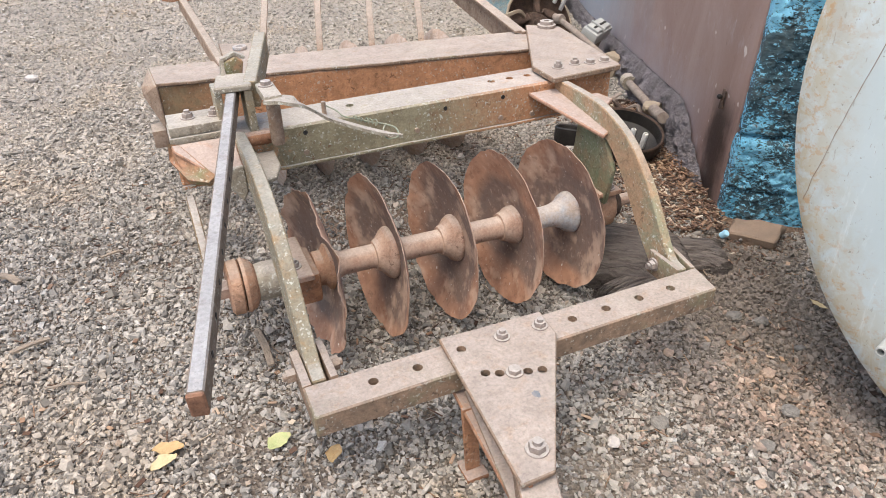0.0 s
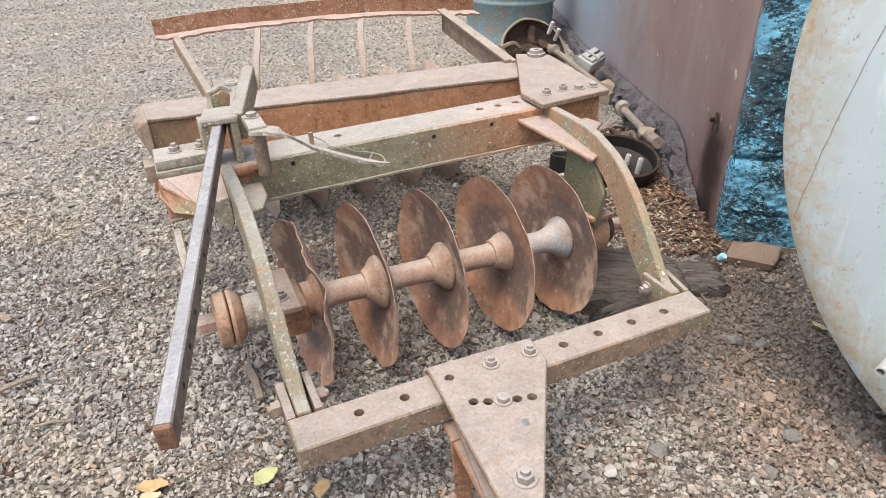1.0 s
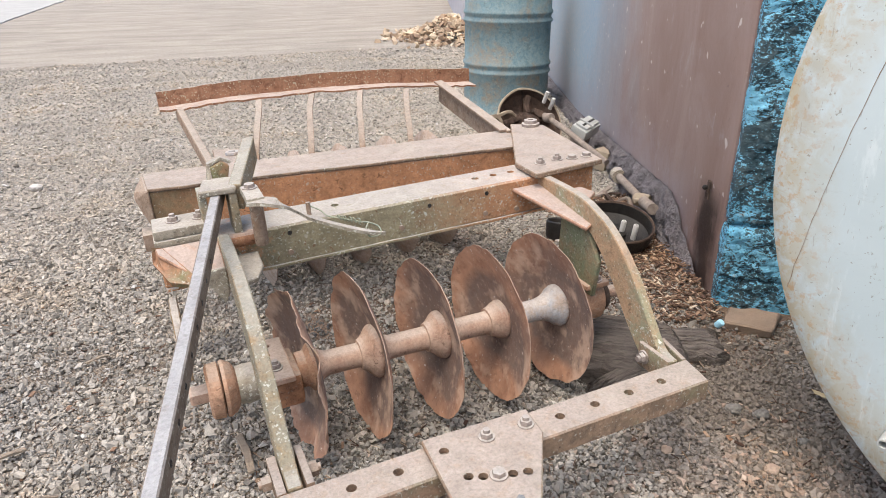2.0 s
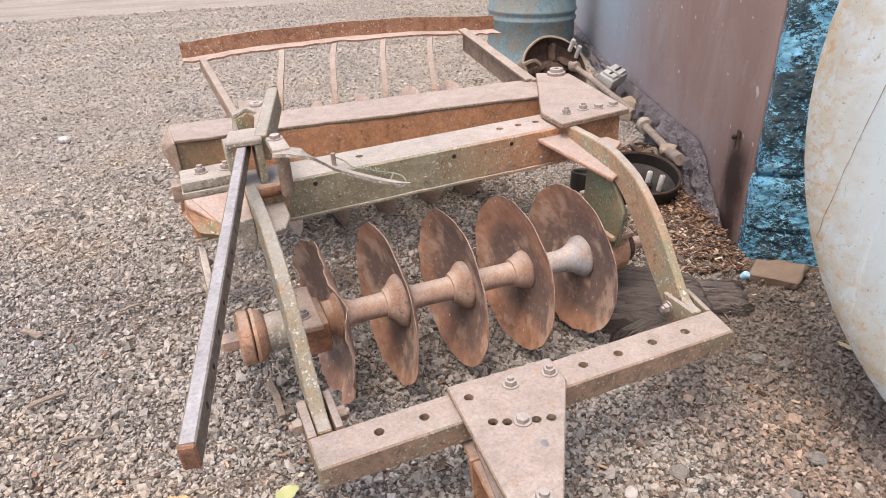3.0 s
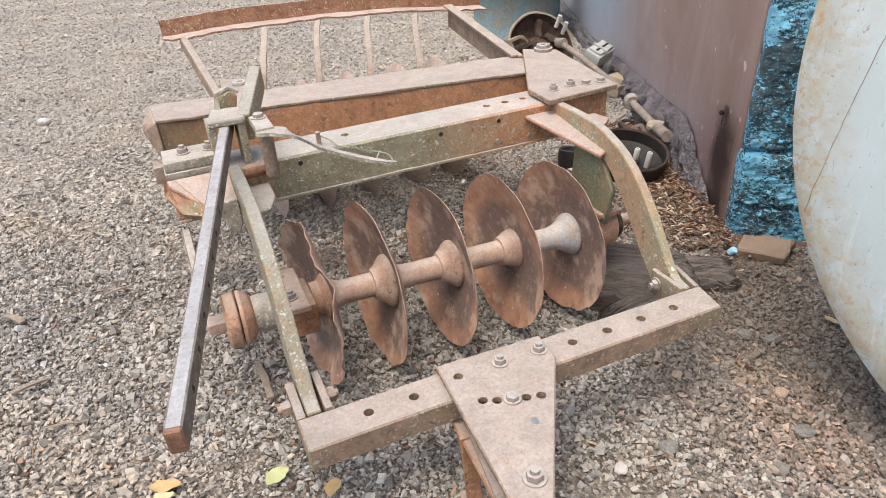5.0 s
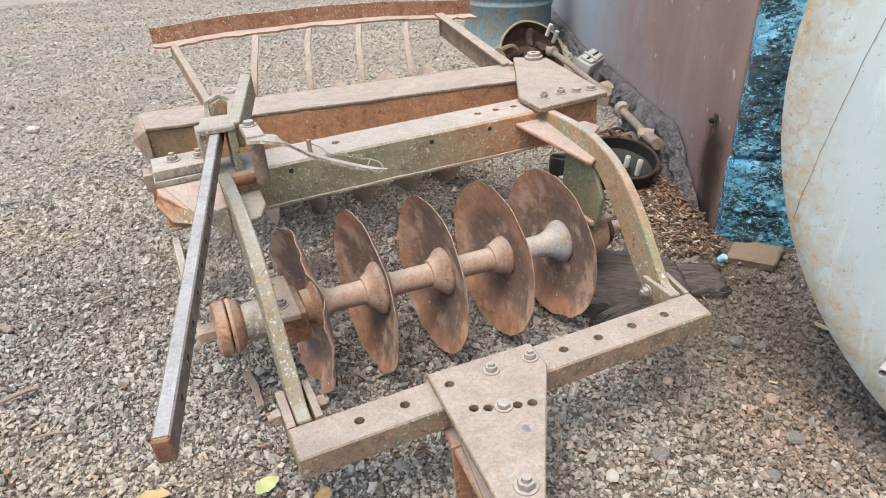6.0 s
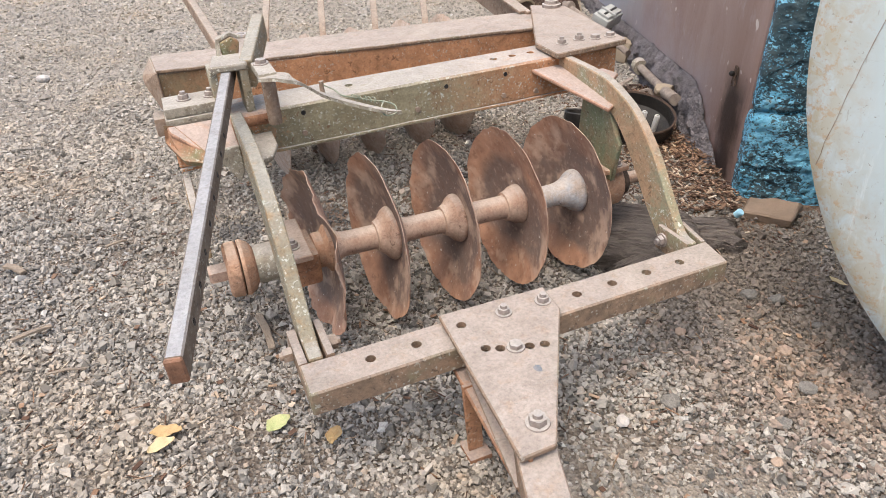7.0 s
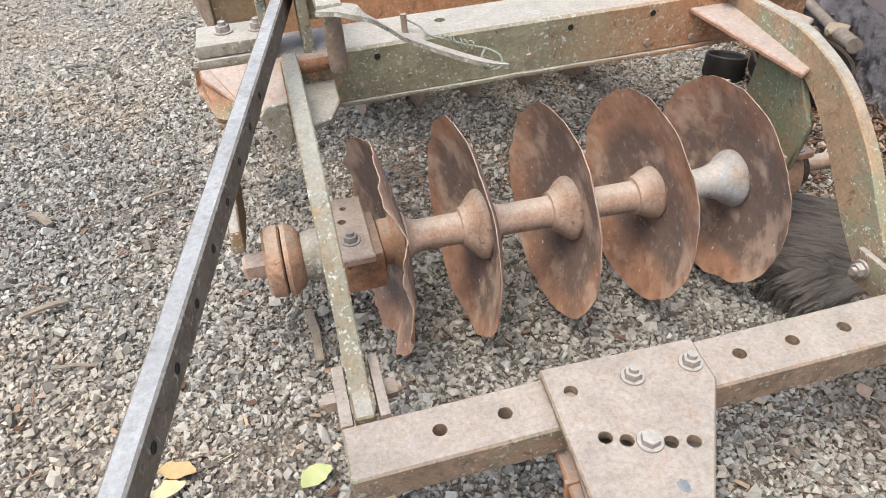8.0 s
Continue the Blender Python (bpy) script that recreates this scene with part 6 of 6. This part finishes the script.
def leaf(at, length, width, yaw, mat, label, curl=0.3):
    bm = bmesh.new()
    rows = []
    for k in range(9):
        f = k / 8
        w = width / 2 * math.sin(math.pi * min(1, f * 0.93 + 0.05)) ** 0.8
        z = 0.012 + curl * length * 0.25 * (f - 0.5) ** 2
        edge = [w * (1 + 0.45 * noise.noise((f * 5 + at[0] * 30, q * 3, at[1] * 30))) for q in (-1, 0, 1)]
        buckle = [0.22 * width * noise.noise((f * 3.5, q * 2 + at[0] * 40, at[1] * 20)) for q in (-1, 0, 1)]
        rows.append([bm.verts.new((length * (f - 0.5), edge[q + 1] * q + 0.12 * width * math.sin(f * 4), z + abs(q) * curl * width * (0.45 if q > 0 else 0.1) + buckle[q + 1] + o)) for o in (0.0, -0.0012) for q in (-1, 0, 1)])
    for a, b in zip(rows, rows[1:]):
        for i, j in ((0, 1), (1, 2)):
            bm.faces.new((a[i], a[j], b[j], b[i]))
            bm.faces.new((a[i + 3], b[i + 3], b[j + 3], a[j + 3]))
        bm.faces.new((a[0], b[0], b[3], a[3]))
        bm.faces.new((a[2], a[5], b[5], b[2]))
    ob = new("fallen_leaf", mesh_of("fallen_leaf", bm, mat, 60))
    ob.matrix_basis = pose(at[0], at[1], 0.012, 4, -5, yaw)
    return tagged(ob, label, "leaf")


leaf((-0.217, 0.135), 0.065, 0.04, 25, M_LEAF_G, "yellow-green fallen leaf on the gravel")
leaf((-0.466, 0.213), 0.075, 0.035, -15, M_LEAF_Y, "curled yellow leaf on the gravel")
leaf((-0.481, 0.174), 0.065, 0.032, 20, M_LEAF_P, "pale dry leaf on the gravel", 0.1)
leaf((-0.105, 0.044), 0.055, 0.035, 60, M_LEAF_Y, "orange-yellow leaf on the gravel")


leaf((1.526, 0.045), 0.06, 0.03, 110, M_LEAF_P, "pale ochre leaf beside the tank")


def stick(a, b, w, label):
    bm = sweep(curve_points([(*a, 0.028), ((a[0] + b[0]) / 2 + 0.004, (a[1] + b[1]) / 2, 0.032), (*b, 0.026)], 8), w, w * 0.5)
    roughen(bm, 0.002, 40)
    ob = new("stick", mesh_of("stick", bm, M_STICK, 30))
    return tagged(ob, label, "stick")


stick((-0.842, 0.743), (-0.742, 0.777), 0.016, "flat grey-brown stick on the gravel")
stick((-0.743, 0.548), (-0.646, 0.532), 0.008, "thin dry twig on the gravel")
stick((-0.185, 0.586), (-0.177, 0.418), 0.02, "pale split wood sliver on the gravel")
stick((-0.905, 1.20), (-0.845, 1.13), 0.022, "short dark wood chip on the gravel")
stick((-0.60, 1.20), (-0.53, 1.225), 0.012, "short brown twig on the gravel")


def pebble(at, size, mat, label):
    bm = bmesh.new()
    bmesh.ops.create_icosphere(bm, subdivisions=2, radius=size / 2)
    for v in bm.verts:
        v.co *= 1 + 0.16 * noise.noise(v.co * (6 / size) + Vector((0, at[1] * 7, 0)))
        v.co *= 1 + 0.45 * noise.noise(v.co * (1.6 / size) + Vector((at[0] * 9, 0, 0)))
        v.co.z *= 0.5
    ob = new("pebble", mesh_of("pebble", bm, mat, 12))
    ob.matrix_basis = pose(at[0], at[1], size * 0.24, 0, 0, at[0] * 300)
    return tagged(ob, label, "stone", "loose stones on the yard")


M_PEB_W = plain("pale_stone", (0.5, 0.46, 0.42), (0.4, 0.36, 0.33), 30.0, 0.9, 0.4)
M_PEB_O = plain("ochre_stone", (0.40, 0.29, 0.21), (0.34, 0.25, 0.19), 30.0, 0.9, 0.4)
M_PEB_G = plain("grey_stone", (0.27, 0.245, 0.215), (0.2, 0.182, 0.158), 30.0, 0.95, 1.0)
for at, s in (((-0.938, 3.526), 0.085), ((0.556, -0.177), 0.036), ((0.56, 1.75), 0.10), ((1.516, 1.50), 0.07)):
    pebble(at, s, M_PEB_W, "pale whitish stone lying on the gravel")
for at, s in (((1.126, -0.132), 0.042), ((0.92, 0.053), 0.034), ((0.80, -0.42), 0.03)):
    pebble(at, s, M_PEB_O, "ochre stone lying on the gravel")
for at, s in (((0.703, -0.166), 0.045), ((1.061, -0.268), 0.048), ((1.234, 0.11), 0.05), ((1.293, 0.057), 0.05), ((0.909, -0.335), 0.04), ((1.303, -0.086), 0.035)):
    pebble(at, s, M_PEB_G, "grey stone lying on the gravel")


def slivers(name, n, x0, x1, y0, y1, lengths, widths, mat, label, seed):
    """Straw, twig and bark bits strewn flat on the gravel."""
    rng = np.random.default_rng(seed)
    p = strewn(n, x0, x1, y0, y1, rng)
    n = len(p)
    p[:, 2] += rng.uniform(0.006, 0.016, n)
    length, wide = rng.uniform(*lengths, n), rng.uniform(*widths, n)
    yaw, tilt = rng.uniform(0, 2 * math.pi, n), rng.normal(0, 0.12, n)
    d = np.stack([np.cos(yaw) * np.cos(tilt), np.sin(yaw) * np.cos(tilt), np.sin(tilt)], 1)
    e = np.stack([-np.sin(yaw), np.cos(yaw), 0 * yaw], 1)
    u = np.cross(d, e)
    corners = []
    for a in (-1, 1):
        for b, c in ((-1, -1), (1, -1), (1, 1), (-1, 1)):
            corners.append(p + d * (a * length / 2)[:, None] + e * (b * wide / 2)[:, None] + u * c * 0.001)
    v = np.stack(corners, 1).reshape(-1, 3)
    quad = np.array([(0, 1, 2, 3), (4, 7, 6, 5), (0, 4, 5, 1), (1, 5, 6, 2), (2, 6, 7, 3), (3, 7, 4, 0)])
    f = (quad[None] + 8 * np.arange(n)[:, None, None]).reshape(-1, 4)
    me = bpy.data.meshes.new(name)
    me.from_pydata(v.tolist(), [], f.tolist())
    me.shade_flat()
    me.materials.append(mat)
    return tagged(new(name, me), label, "litter", kind="stuff")


slivers("straw_bits", 1700, -1.8, 1.7, -0.7, 2.2, (0.01, 0.05), (0.0012, 0.003), M_CHIP, "dry straw and twig bits strewn on the gravel", 21)
slivers("bark_bits", 350, -1.8, 1.7, -0.7, 2.2, (0.012, 0.03), (0.006, 0.014), M_CHIP, "brown bark and leaf crumbs on the gravel", 22)

slivers("bark_pieces", 46, 1.6, 2.05, 0.8, 1.35, (0.04, 0.1), (0.012, 0.026), M_BARK, "pale torn bark strips in the litter by the wall", 23)
slivers("soil_crumbs", 700, 1.1, 2.0, 0.3, 1.6, (0.008, 0.03), (0.003, 0.01), M_CHIP, "brown straw crumbs under the arm", 24)

M_RED = stone_material("reddish_brick_grit", [(0.0, (0.15, 0.12, 0.098)), (0.4, (0.255, 0.203, 0.165)), (0.8, (0.33, 0.25, 0.2)), (1.0, (0.42, 0.36, 0.305))])
red = np.random.default_rng(31)
spot = np.column_stack([red.normal(1.10, 0.26, 2600), red.normal(-0.30, 0.19, 2600), np.full(2600, 0.004)])
stones("brick_grit", spot, np.clip(red.lognormal(math.log(0.0115), 0.35, 2600), 0.006, 0.032), M_RED, "patch of reddish brick grit in the gravel", "gravel", seed=9)

# ---- far off: a heap of pale rubble, the next wall, the concrete apron ----
heap = np.random.default_rng(41)
hx, hy = heap.normal(0, 0.42, 900), heap.normal(0, 0.62, 900)
spot = np.column_stack([5.0 + hx, 10.4 + hy, 0.34 * np.exp(-(hx / 0.45) ** 2 - (hy / 0.7) ** 2)])
stones("rubble_heap", spot, heap.uniform(0.05, 0.17, 900), M_BARK, "heap of pale broken rubble and wood by the far wall", "heap", flat=0.5, seed=10)


def build_far():
    fw = new("wall_far", mesh_of("wall_far", box(-0.2, 14.0, 0.0, 0.9, -0.05, 3.0, 0.01, 20), M_FARWALL, 35))
    fw.matrix_basis = Matrix.Translation((5.85, 11.7, 0)) @ Matrix(((0.39, 0.92, 0, 0), (0.92, -0.39, 0, 0), (0, 0, 1, 0), (0, 0, 0, 1)))
    tagged(fw, "pale lilac-grey rendered wall further along the yard", "wall", kind="structure")
    edge_ = [(-3.4 + 0.10 * k + 0.12 * noise.noise((k * 0.9, 0, 0)), 10.0 + 1.3 * k) for k in range(30)]
    bm = plate(edge_ + [(-60.0, 48.0), (-60.0, 10.0)], -0.02, 0.025, (), 0)
    tagged(new("apron", mesh_of("apron", bm, M_APRON, 35)), "pale concrete apron across the yard", "pavement", kind="structure")


M_FARWALL = plain("lilac_grey_render", (0.42, 0.40, 0.43), (0.50, 0.48, 0.51), 3.0, 0.9, 0.3)
M_APRON = plain("pale_concrete", (0.33, 0.315, 0.295), (0.40, 0.385, 0.36), 2.0, 0.9, 0.3)
build_far()
